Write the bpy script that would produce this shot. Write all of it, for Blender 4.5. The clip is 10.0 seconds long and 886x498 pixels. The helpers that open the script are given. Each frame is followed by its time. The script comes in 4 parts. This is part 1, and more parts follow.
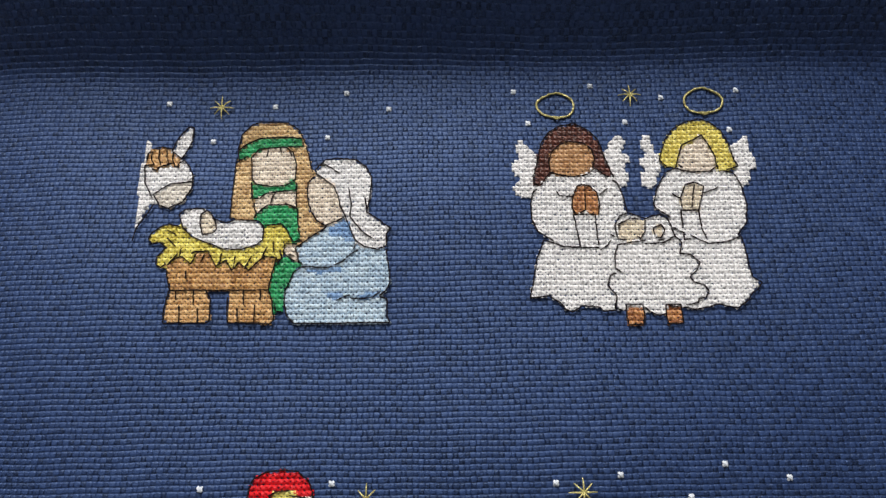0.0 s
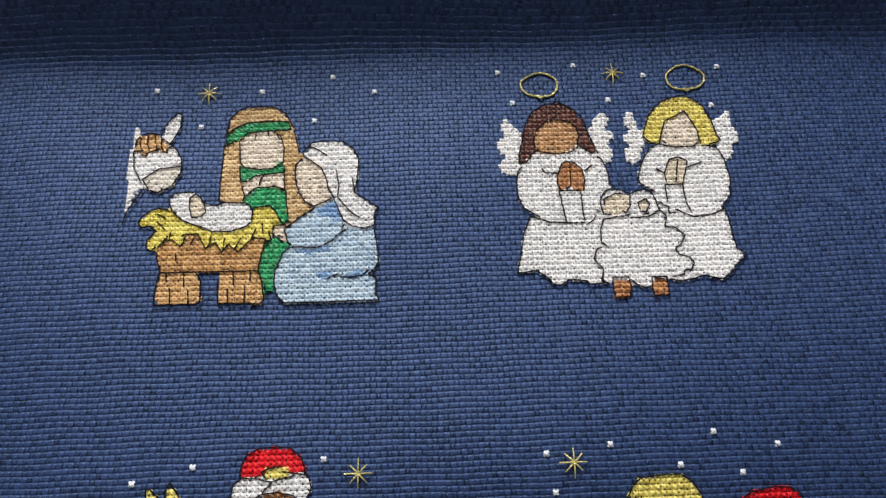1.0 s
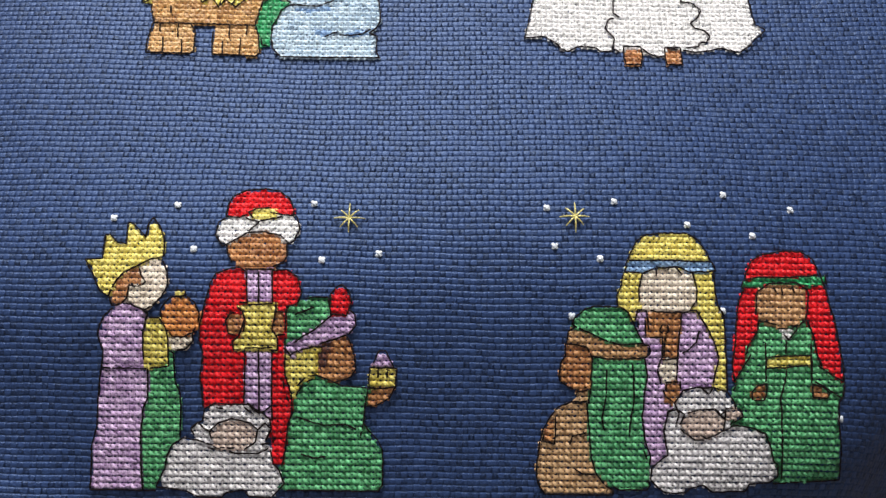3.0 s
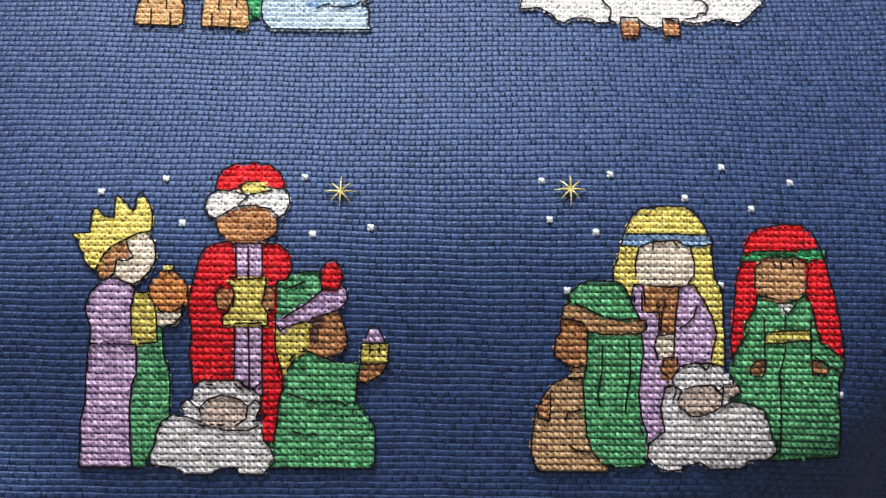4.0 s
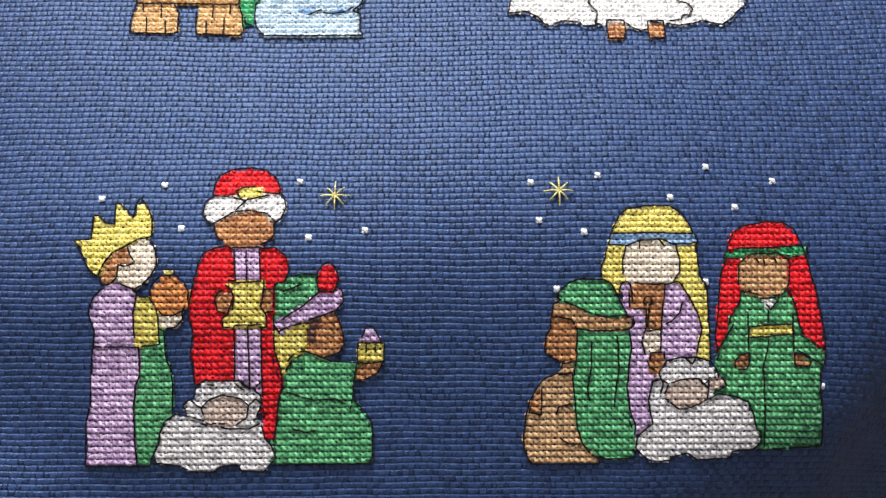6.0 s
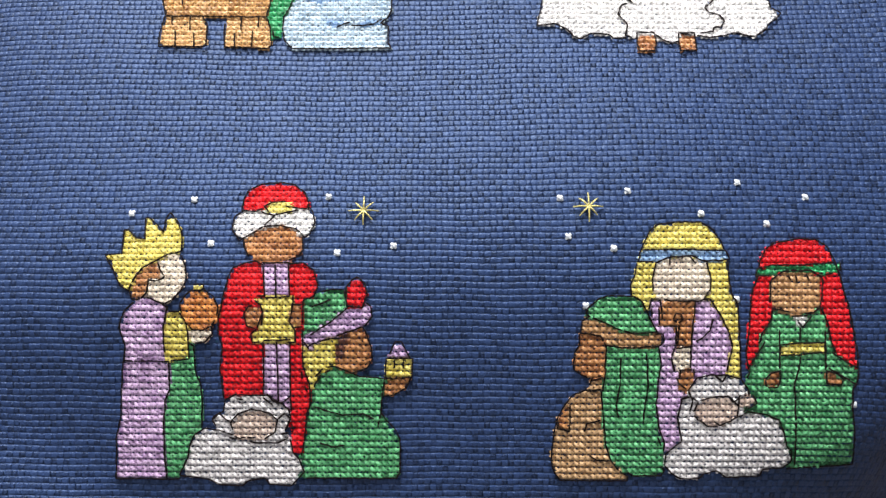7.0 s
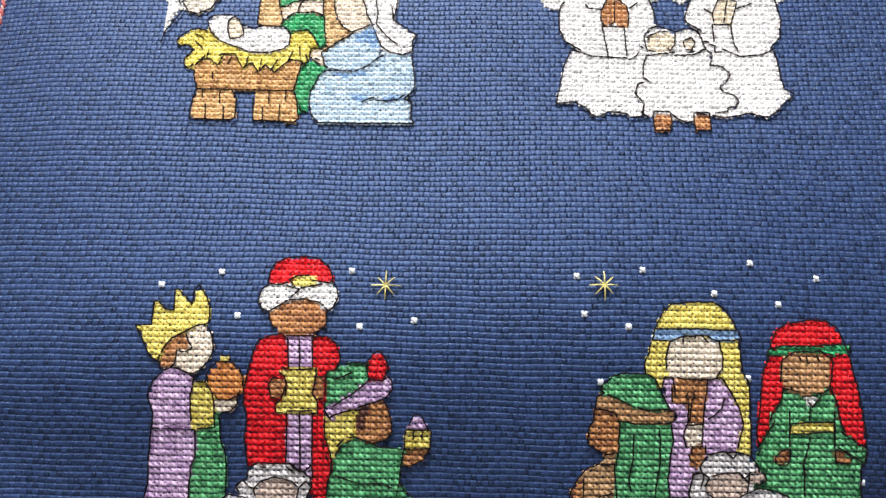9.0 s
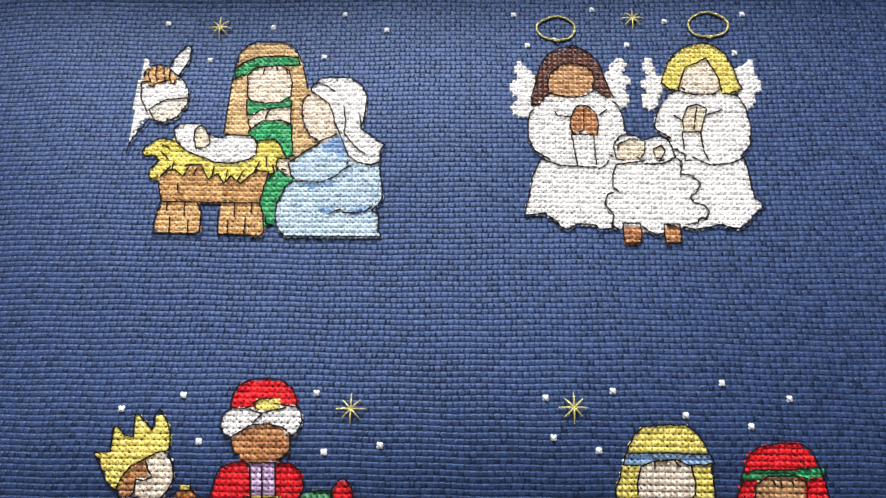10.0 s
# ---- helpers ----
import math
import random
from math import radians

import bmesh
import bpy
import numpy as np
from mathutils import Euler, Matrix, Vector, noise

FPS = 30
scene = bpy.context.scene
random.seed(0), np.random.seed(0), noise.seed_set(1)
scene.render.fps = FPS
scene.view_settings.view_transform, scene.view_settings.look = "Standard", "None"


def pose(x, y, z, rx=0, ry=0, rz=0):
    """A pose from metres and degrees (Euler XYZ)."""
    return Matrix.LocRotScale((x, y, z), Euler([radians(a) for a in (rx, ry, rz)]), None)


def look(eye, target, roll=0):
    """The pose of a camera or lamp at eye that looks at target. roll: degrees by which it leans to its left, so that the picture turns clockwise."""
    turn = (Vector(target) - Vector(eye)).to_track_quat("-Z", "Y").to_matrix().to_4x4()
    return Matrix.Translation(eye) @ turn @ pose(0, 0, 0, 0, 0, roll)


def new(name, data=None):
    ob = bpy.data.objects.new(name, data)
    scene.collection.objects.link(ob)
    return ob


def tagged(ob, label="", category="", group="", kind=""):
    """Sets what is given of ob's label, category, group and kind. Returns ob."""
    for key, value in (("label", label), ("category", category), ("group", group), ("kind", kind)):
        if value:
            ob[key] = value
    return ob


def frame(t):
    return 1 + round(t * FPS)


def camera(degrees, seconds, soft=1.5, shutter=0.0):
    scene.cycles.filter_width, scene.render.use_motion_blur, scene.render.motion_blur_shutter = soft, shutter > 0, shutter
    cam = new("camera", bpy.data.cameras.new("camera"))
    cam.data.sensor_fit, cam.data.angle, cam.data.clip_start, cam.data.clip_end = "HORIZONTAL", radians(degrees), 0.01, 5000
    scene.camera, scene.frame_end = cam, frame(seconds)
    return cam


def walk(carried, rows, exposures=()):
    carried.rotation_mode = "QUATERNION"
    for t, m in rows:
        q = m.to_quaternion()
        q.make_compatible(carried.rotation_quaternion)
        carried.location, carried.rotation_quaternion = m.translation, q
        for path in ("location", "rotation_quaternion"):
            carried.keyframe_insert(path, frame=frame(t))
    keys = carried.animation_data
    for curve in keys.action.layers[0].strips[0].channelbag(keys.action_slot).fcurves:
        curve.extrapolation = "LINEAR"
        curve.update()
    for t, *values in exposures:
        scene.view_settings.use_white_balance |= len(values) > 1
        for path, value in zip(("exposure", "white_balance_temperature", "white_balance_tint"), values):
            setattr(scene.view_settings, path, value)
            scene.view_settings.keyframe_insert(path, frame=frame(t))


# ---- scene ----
cam = camera(61.0, 10.0, 1.4)
PATH = [
    (0, (-0.0037, -0.08273, 0.24541), (0.0211, 0.5605, -1.6482), 1.51),
    (0.5, (-0.00018, -0.08704, 0.24136), (0.0384, 0.5696, -1.6474), 1.67),
    (1, (-0.00084, -0.09353, 0.24439), (0.0332, 0.5699, -1.6421), 1.01),
    (1.5, (-0.00033, -0.10973, 0.23133), (0.0184, 0.5432, -1.659), 1.16),
    (2, (-0.00107, -0.1212, 0.22622), (0.0159, 0.5319, -1.6641), 1.37),
    (2.2, (-0.00195, -0.13030, 0.22327), (0.0167, 0.5262, -1.65), 1.33),
    (2.5, (-0.00303, -0.14805, 0.21668), (0.0099, 0.5243, -1.6669), 1.79),
    (3, (0.00178, -0.16382, 0.20923), (0.0099, 0.4993, -1.6776), 1.29),
    (3.2, (0.00096, -0.16814, 0.20706), (0.0092, 0.4824, -1.65), 1.11),
    (4.3, (0.00816, -0.16721, 0.20135), (0.0086, 0.4549, -1.65), 0.60),
    (4.5, (0.01025, -0.16658, 0.19947), (0.0116, 0.4657, -1.698), 0.33),
    (5, (0.0097, -0.1673, 0.19929), (0.0159, 0.4525, -1.7022), 0.95),
    (5.5, (0.00822, -0.16725, 0.20242), (0.0238, 0.4264, -1.7074), 1.77),
    (5.7, (0.0072, -0.16719, 0.2073), (0.0237, 0.4468, -1.696), 1.24),
    (6.8, (0.0024, -0.15926, 0.21332), (-0.0128, 0.4373, -1.6956), -1.72),
    (7, (0.00154, -0.15872, 0.21259), (-0.0257, 0.4328, -1.6977), -2.53),
    (7.5, (0.00062, -0.15627, 0.21541), (-0.0465, 0.4345, -1.6948), -4.18),
    (8, (-0.00089, -0.1548, 0.21577), (-0.0459, 0.4669, -1.6846), -3.77),
    (8.5, (-0.00076, -0.1498, 0.21981), (-0.0523, 0.4579, -1.6849), -4.73),
    (9, (-0.00227, -0.14082, 0.22537), (-0.0498, 0.4688, -1.6788), -3.40),
    (9.5, (-0.00212, -0.12617, 0.23067), (-0.046, 0.5148, -1.6633), -2.09),
    (9.7, (0.00228, -0.11946, 0.23097), (-0.0387, 0.5341, -1.65), -2.38),
    (10, (0.00674, -0.11113, 0.23093), (-0.0329, 0.5579, -1.6534), -2.77),
]
EXPOSURES = [(0, -0.80), (1, -0.72), (2, -0.55), (2.5, -0.36), (3, -0.22), (4.5, 0.03), (7.5, 0.15), (9, 0.07), (10, -0.13)]
walk(cam, [(t, look(e, g, r)) for t, e, g, r in PATH], EXPOSURES)

# ---- light: daylight from one window, and a dim sky outside it ----
world = bpy.data.worlds.new("World")
scene.world = world
world.use_nodes = True
wn = world.node_tree.nodes
sky = wn.new("ShaderNodeTexSky")
sky.sky_type, sky.sun_disc = "NISHITA", False
sky.sun_elevation, sky.sun_rotation = radians(35), radians(-20)
world.node_tree.links.new(sky.outputs[0], wn["Background"].inputs[0])
wn["Background"].inputs[1].default_value = 0.1

win = bpy.data.lights.new("window_light", "AREA")
win.shape, win.size, win.size_y, win.energy, win.color = "RECTANGLE", 0.9, 0.7, 63, (1.0, 0.955, 0.90)
win_ob = new("window_light", win)
win_ob.matrix_world = look((-0.25, 1.17, 1.10), (0, -0.05, 0))

P = 0.001814         # one stitch of the cloth's weave, in metres


# ---- materials ----
def nodes_of(name):
    m = bpy.data.materials.new(name)
    m.use_nodes = True
    t = m.node_tree
    return m, t.nodes, t.links, t.nodes["Principled BSDF"]


def scaled(c, k):
    return (*(min(1.0, v * k) for v in c), 1)


def thread_material(name, colour, rough=0.40, vary=0.32, sheen=0.0, light=None):
    """Stranded cotton: a tone of its own for every leg of a stitch, with fine fibres along it."""
    m, n, l, b = nodes_of(name)
    geo, obj = n.new("ShaderNodeNewGeometry"), n.new("ShaderNodeTexCoord")
    ramp = n.new("ShaderNodeValToRGB")
    ramp.color_ramp.elements[0].color = (*colour, 1) if light else scaled(colour, 1 - vary)
    ramp.color_ramp.elements[1].color = (*light, 1) if light else scaled(colour, 1 + vary * 0.7)
    info, mixr = n.new("ShaderNodeObjectInfo"), n.new("ShaderNodeMath")
    mixr.operation = "MULTIPLY_ADD"
    mixr.inputs[1].default_value = 0.5
    half = n.new("ShaderNodeMath")
    half.operation = "MULTIPLY"
    half.inputs[1].default_value = 0.5
    l.new(info.outputs["Random"], half.inputs[0])
    l.new(geo.outputs["Random Per Island"], mixr.inputs[0])
    l.new(half.outputs[0], mixr.inputs[2])
    l.new(mixr.outputs[0], ramp.inputs[0])
    ramp.color_ramp.elements[0].position, ramp.color_ramp.elements[1].position = 0.2, 0.8
    fine = n.new("ShaderNodeTexNoise")
    fine.inputs["Scale"].default_value, fine.inputs["Detail"].default_value = 2400, 3
    l.new(obj.outputs["Object"], fine.inputs["Vector"])
    wide = n.new("ShaderNodeTexNoise")
    wide.inputs["Scale"].default_value = 90
    l.new(obj.outputs["Object"], wide.inputs["Vector"])
    tone = n.new("ShaderNodeMath")
    tone.operation = "MULTIPLY_ADD"
    tone.inputs[1].default_value, tone.inputs[2].default_value = 0.4, 0.20
    l.new(wide.outputs[0], tone.inputs[0])
    hsv = n.new("ShaderNodeHueSaturation")
    add = n.new("ShaderNodeMath")
    add.operation = "MULTIPLY_ADD"
    add.inputs[1].default_value = 1.3
    l.new(fine.outputs[0], add.inputs[0])
    l.new(tone.outputs[0], add.inputs[2])
    l.new(ramp.outputs[0], hsv.inputs["Color"])
    l.new(add.outputs[0], hsv.inputs["Value"])
    l.new(hsv.outputs[0], b.inputs["Base Color"])
    bump = n.new("ShaderNodeBump")
    bump.inputs["Strength"].default_value, bump.inputs["Distance"].default_value = 0.8, 0.00045
    l.new(fine.outputs[0], bump.inputs["Height"])
    l.new(bump.outputs[0], b.inputs["Normal"])
    b.inputs["Roughness"].default_value = rough
    b.inputs["Sheen Weight"].default_value = sheen
    b.inputs["Specular IOR Level"].default_value = 0.9
    return m


def cloth_material():
    """Blue cotton evenweave: cell by cell tones, broad fading and fine fibre relief."""
    m, n, l, b = nodes_of("blue_cotton")
    obj = n.new("ShaderNodeTexCoord")
    snap = n.new("ShaderNodeVectorMath")
    snap.operation = "SNAP"
    snap.inputs[1].default_value = (P, P, 10)
    l.new(obj.outputs["Object"], snap.inputs[0])
    cell = n.new("ShaderNodeTexWhiteNoise")
    l.new(snap.outputs[0], cell.inputs["Vector"])
    wide = n.new("ShaderNodeTexNoise")
    wide.inputs["Scale"].default_value, wide.inputs["Detail"].default_value = 35, 4
    l.new(obj.outputs["Object"], wide.inputs["Vector"])
    fine = n.new("ShaderNodeTexNoise")
    fine.inputs["Scale"].default_value, fine.inputs["Detail"].default_value = 1800, 5
    l.new(obj.outputs["Object"], fine.inputs["Vector"])
    mix1, mix2 = n.new("ShaderNodeMath"), n.new("ShaderNodeMath")
    mix1.operation = mix2.operation = "MULTIPLY_ADD"
    mix1.inputs[1].default_value = 0.56
    l.new(cell.outputs["Value"], mix1.inputs[0])
    mix2.inputs[1].default_value = 1.9
    l.new(fine.outputs[0], mix2.inputs[0])
    l.new(mix2.outputs[0], mix1.inputs[2])
    calm = n.new("ShaderNodeMath")
    calm.operation = "MULTIPLY_ADD"
    calm.inputs[1].default_value, calm.inputs[2].default_value = 0.3, 0.35
    l.new(wide.outputs[0], calm.inputs[0])
    l.new(calm.outputs[0], mix2.inputs[2])
    ramp = n.new("ShaderNodeValToRGB")
    ramp.color_ramp.elements[0].position, ramp.color_ramp.elements[0].color = 0.60, (0.0046, 0.0100, 0.035, 1)
    ramp.color_ramp.elements[1].position, ramp.color_ramp.elements[1].color = 1.0, (0.0258, 0.0525, 0.155, 1)
    fit_in = n.new("ShaderNodeMapRange")
    fit_in.inputs["From Max"].default_value = 1.80
    # shade of the lower-lying blocks, painted as a darker tone on every other one
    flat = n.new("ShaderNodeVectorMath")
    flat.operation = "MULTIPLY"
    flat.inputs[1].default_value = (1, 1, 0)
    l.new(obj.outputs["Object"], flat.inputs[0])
    low_blocks = n.new("ShaderNodeTexChecker")
    low_blocks.inputs["Scale"].default_value = 1 / P
    l.new(flat.outputs[0], low_blocks.inputs["Vector"])
    recess_shade = n.new("ShaderNodeMath")
    recess_shade.operation = "MULTIPLY_ADD"
    recess_shade.inputs[1].default_value = -0.20
    l.new(low_blocks.outputs["Fac"], recess_shade.inputs[0])
    l.new(mix1.outputs[0], recess_shade.inputs[2])
    l.new(recess_shade.outputs[0], fit_in.inputs["Value"])
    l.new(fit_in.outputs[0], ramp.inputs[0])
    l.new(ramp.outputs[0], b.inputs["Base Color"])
    bump = n.new("ShaderNodeBump")
    bump.inputs["Strength"].default_value, bump.inputs["Distance"].default_value = 0.7, 0.00025
    l.new(fine.outputs[0], bump.inputs["Height"])
    l.new(bump.outputs[0], b.inputs["Normal"])
    b.inputs["Roughness"].default_value = 0.50
    b.inputs["Specular IOR Level"].default_value = 0.85
    b.inputs["Specular Tint"].default_value = (0.44, 0.62, 1.0, 1)
    return m


def plain_material(name, colour, rough=0.7, scale=12.0, relief=0.0004):
    m, n, l, b = nodes_of(name)
    obj = n.new("ShaderNodeTexCoord")
    noise_1 = n.new("ShaderNodeTexNoise")
    noise_1.inputs["Scale"].default_value, noise_1.inputs["Detail"].default_value = scale, 6
    l.new(obj.outputs["Object"], noise_1.inputs["Vector"])
    ramp = n.new("ShaderNodeValToRGB")
    ramp.color_ramp.elements[0].color, ramp.color_ramp.elements[1].color = scaled(colour, 0.85), scaled(colour, 1.1)
    l.new(noise_1.outputs[0], ramp.inputs[0])
    l.new(ramp.outputs[0], b.inputs["Base Color"])
    bump = n.new("ShaderNodeBump")
    bump.inputs["Strength"].default_value, bump.inputs["Distance"].default_value = 0.4, relief
    l.new(noise_1.outputs[0], bump.inputs["Height"])
    l.new(bump.outputs[0], b.inputs["Normal"])
    b.inputs["Roughness"].default_value = rough
    return m


COLOURS = {      # each colour: the darker and the lighter strand of the blended thread
    "white": ((0.74, 0.75, 0.78), (0.92, 0.92, 0.94)), "cream": ((0.64, 0.55, 0.43), (0.86, 0.78, 0.64)),
    "skin": ((0.64, 0.54, 0.45), (0.90, 0.82, 0.71)), "tan": ((0.46, 0.28, 0.12), (0.80, 0.59, 0.31)),
    "tanskin": ((0.37, 0.19, 0.08), (0.61, 0.36, 0.17)), "brown": ((0.28, 0.095, 0.028), (0.58, 0.275, 0.10)),
    "cribbrown": ((0.33, 0.15, 0.045), (0.70, 0.42, 0.16)), "lightbrown": ((0.50, 0.27, 0.09), (0.80, 0.52, 0.24)),
    "beige": ((0.38, 0.22, 0.10), (0.67, 0.44, 0.24)), "darkbrown": ((0.045, 0.011, 0.007), (0.15, 0.042, 0.026)),
    "green": ((0.003, 0.17, 0.05), (0.02, 0.46, 0.17)), "green2": ((0.006, 0.155, 0.047), (0.14, 0.55, 0.25)),
    "yellow": ((0.60, 0.48, 0.06), (0.90, 0.80, 0.22)), "straw": ((0.56, 0.45, 0.04), (0.92, 0.83, 0.19)),
    "paleblue": ((0.39, 0.55, 0.73), (0.61, 0.76, 0.89)), "blue": ((0.13, 0.29, 0.58), (0.28, 0.46, 0.74)),
    "red": ((0.52, 0.004, 0.012), (0.88, 0.014, 0.026)), "lavender": ((0.34, 0.20, 0.45), (0.76, 0.56, 0.86)),
    "orange": ((0.42, 0.12, 0.025), (0.74, 0.30, 0.07)), "wool": ((0.56, 0.55, 0.60), (0.92, 0.91, 0.95)),
    "offwhite": ((0.66, 0.62, 0.56), (0.84, 0.80, 0.74)), "pinkwool": ((0.54, 0.41, 0.36), (0.76, 0.63, 0.57)),
}
THREAD = {k: thread_material(k + "_cotton", a, light=b) for k, (a, b) in COLOURS.items()}
THREAD["red"].node_tree.nodes["Principled BSDF"].inputs["Specular IOR Level"].default_value = 0.4
OUTLINE = thread_material("charcoal_cotton", (0.013, 0.009, 0.010), 0.65, 0.3, 0.0)
OUTLINE.node_tree.nodes["Principled BSDF"].inputs["Specular IOR Level"].default_value = 0.1
GOLD = thread_material("gold_thread", (0.66, 0.60, 0.24), 0.26, 0.40)
GOLD.node_tree.nodes["Principled BSDF"].inputs["Metallic"].default_value = 0.35
PEARL = thread_material("white_knot_cotton", (0.78, 0.85, 0.95), 0.35, 0.05)
CORD_RED = thread_material("red_cord_cotton", (0.42, 0.06, 0.07), 0.6)
CORD_PINK = thread_material("pink_cord_cotton", (0.62, 0.36, 0.34), 0.6)
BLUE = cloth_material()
WALL = plain_material("wall_paint", (0.32, 0.32, 0.33), 0.85)
WOOD = plain_material("grey_table_paint", (0.34, 0.33, 0.32), 0.5, 40)
FLOOR = plain_material("floor_boards", (0.30, 0.20, 0.12), 0.5, 8)


# ---- the lie of the cloth ----
def soft_ramp(v, w):
    """0 below zero, v above it, rounded over w."""
    return w * np.logaddexp(0, v / w)


def lie(x, y):
    """Height of the cloth: it rises into a fold at the far side and drops off towards the near side."""
    x, y = np.asarray(x, float), np.asarray(y, float)
    z = 1.2 * soft_ramp(y - 0.0735 - 0.002 * np.sin(x * 18), 0.0026)
    z = z - 0.475 * soft_ramp(-0.101 - y + 0.05 * x, 0.011)
    z = z - 0.75 * soft_ramp(-0.165 - y + 0.5 * (x - 0.09), 0.006)
    z = z + 0.0006 * np.sin(x * 42 + y * 25 + 1.0) + 0.0005 * np.sin(y * 60 - x * 20)
    z = z - 0.10 * soft_ramp(-0.140 - x, 0.008)
    # a shallow hollow across the near side, a pleat rising beyond it, and the open edge falling away
    near_side = 1 / (1 + np.exp((x + 0.045) / 0.015))
    z = z - 0.0011 * near_side * np.exp(-((y + 0.128) / 0.016) ** 2)
    z = z + 0.009 * np.exp(-((y + 0.180 + 0.25 * (x + 0.1)) / 0.019) ** 2) / (1 + np.exp((x + 0.104) / 0.008))
    z = z - 0.9 * (soft_ramp(x - 0.135, 0.004) - soft_ramp(x - 0.155, 0.004)) / (1 + np.exp((y + 0.125) / 0.012))
    return z


def part(name, verts, faces, material, parent=None, label="", smooth=True):
    me = bpy.data.meshes.new(name)
    me.from_pydata(verts, [], faces)
    if smooth:
        me.polygons.foreach_set("use_smooth", [True] * len(me.polygons))
    me.materials.append(material)
    ob = new(name, me)
    ob.parent = parent
    if label:
        ob["label"] = label
    return ob


def bm_part(name, bm, material, parent=None, label=""):
    me = bpy.data.meshes.new(name)
    bm.to_mesh(me)
    bm.free()
    me.materials.append(material)
    ob = new(name, me)
    ob.parent = parent
    if label:
        ob["label"] = label
    return ob


def block(bm, lo, hi, bevel=0.0):
    lo, hi = Vector(lo), Vector(hi)
    d = hi - lo
    made = bmesh.ops.create_cube(bm, size=1, matrix=Matrix.Translation((lo + hi) / 2) @ Matrix.Diagonal((*d, 1)))
    if bevel:
        edges = {e for v in made["verts"] for e in v.link_edges}
        bmesh.ops.bevel(bm, geom=list(edges), offset=bevel, segments=2, affect="EDGES")


# ---- the room and the table ----
def room():
    x, y, z0, z1, t = 1.5, 1.2, -0.76, 1.8, 0.1
    def slab(name, boxes, mat):
        bm = bmesh.new()
        for lo, hi in boxes:
            block(bm, lo, hi)
        return tagged(bm_part(name, bm, mat), kind="structure")
    slab("floor", [((-x, -y, z0 - t), (x, y, z0))], FLOOR)
    slab("ceiling", [((-x, -y, z1), (x, y, z1 + t))], WALL)
    slab("wall_south", [((-x, -y - t, z0), (x, -y, z1))], WALL)
    slab("wall_west", [((-x - t, -y - t, z0), (-x, y + t, z1))], WALL)
    slab("wall_east", [((x, -y - t, z0), (x + t, y + t, z1))], WALL)
    slab("wall_north", [((-x, y, z0), (-0.8, y + t, z1)), ((0.2, y, z0), (x, y + t, z1)),
                        ((-0.8, y, z0), (0.2, y + t, 0.7)), ((-0.8, y, 1.5), (0.2, y + t, z1))], WALL)


def table():
    top_z = -0.006
    t = tagged(new("table"), "grey painted table under the blue embroidered cloth", "table")
    bm = bmesh.new()
    block(bm, (-0.6, -0.085, top_z - 0.03), (0.6, 0.55, top_z), 0.006)
    bm_part("tabletop", bm, WOOD, t)
    for lx in (-0.55, 0.5):
        for ly in (-0.06, 0.47):
            bm = bmesh.new()
            block(bm, (lx, ly, -0.76), (lx + 0.05, ly + 0.05, top_z - 0.03), 0.004)
            bm_part("leg", bm, WOOD, t)


# ---- the woven cloth ----
X0, X1, Y0, Y1 = -106, 106, -116, 62      # extent of the cloth, in stitches
SELVEDGE = -92.4      # the column along which the red thread runs


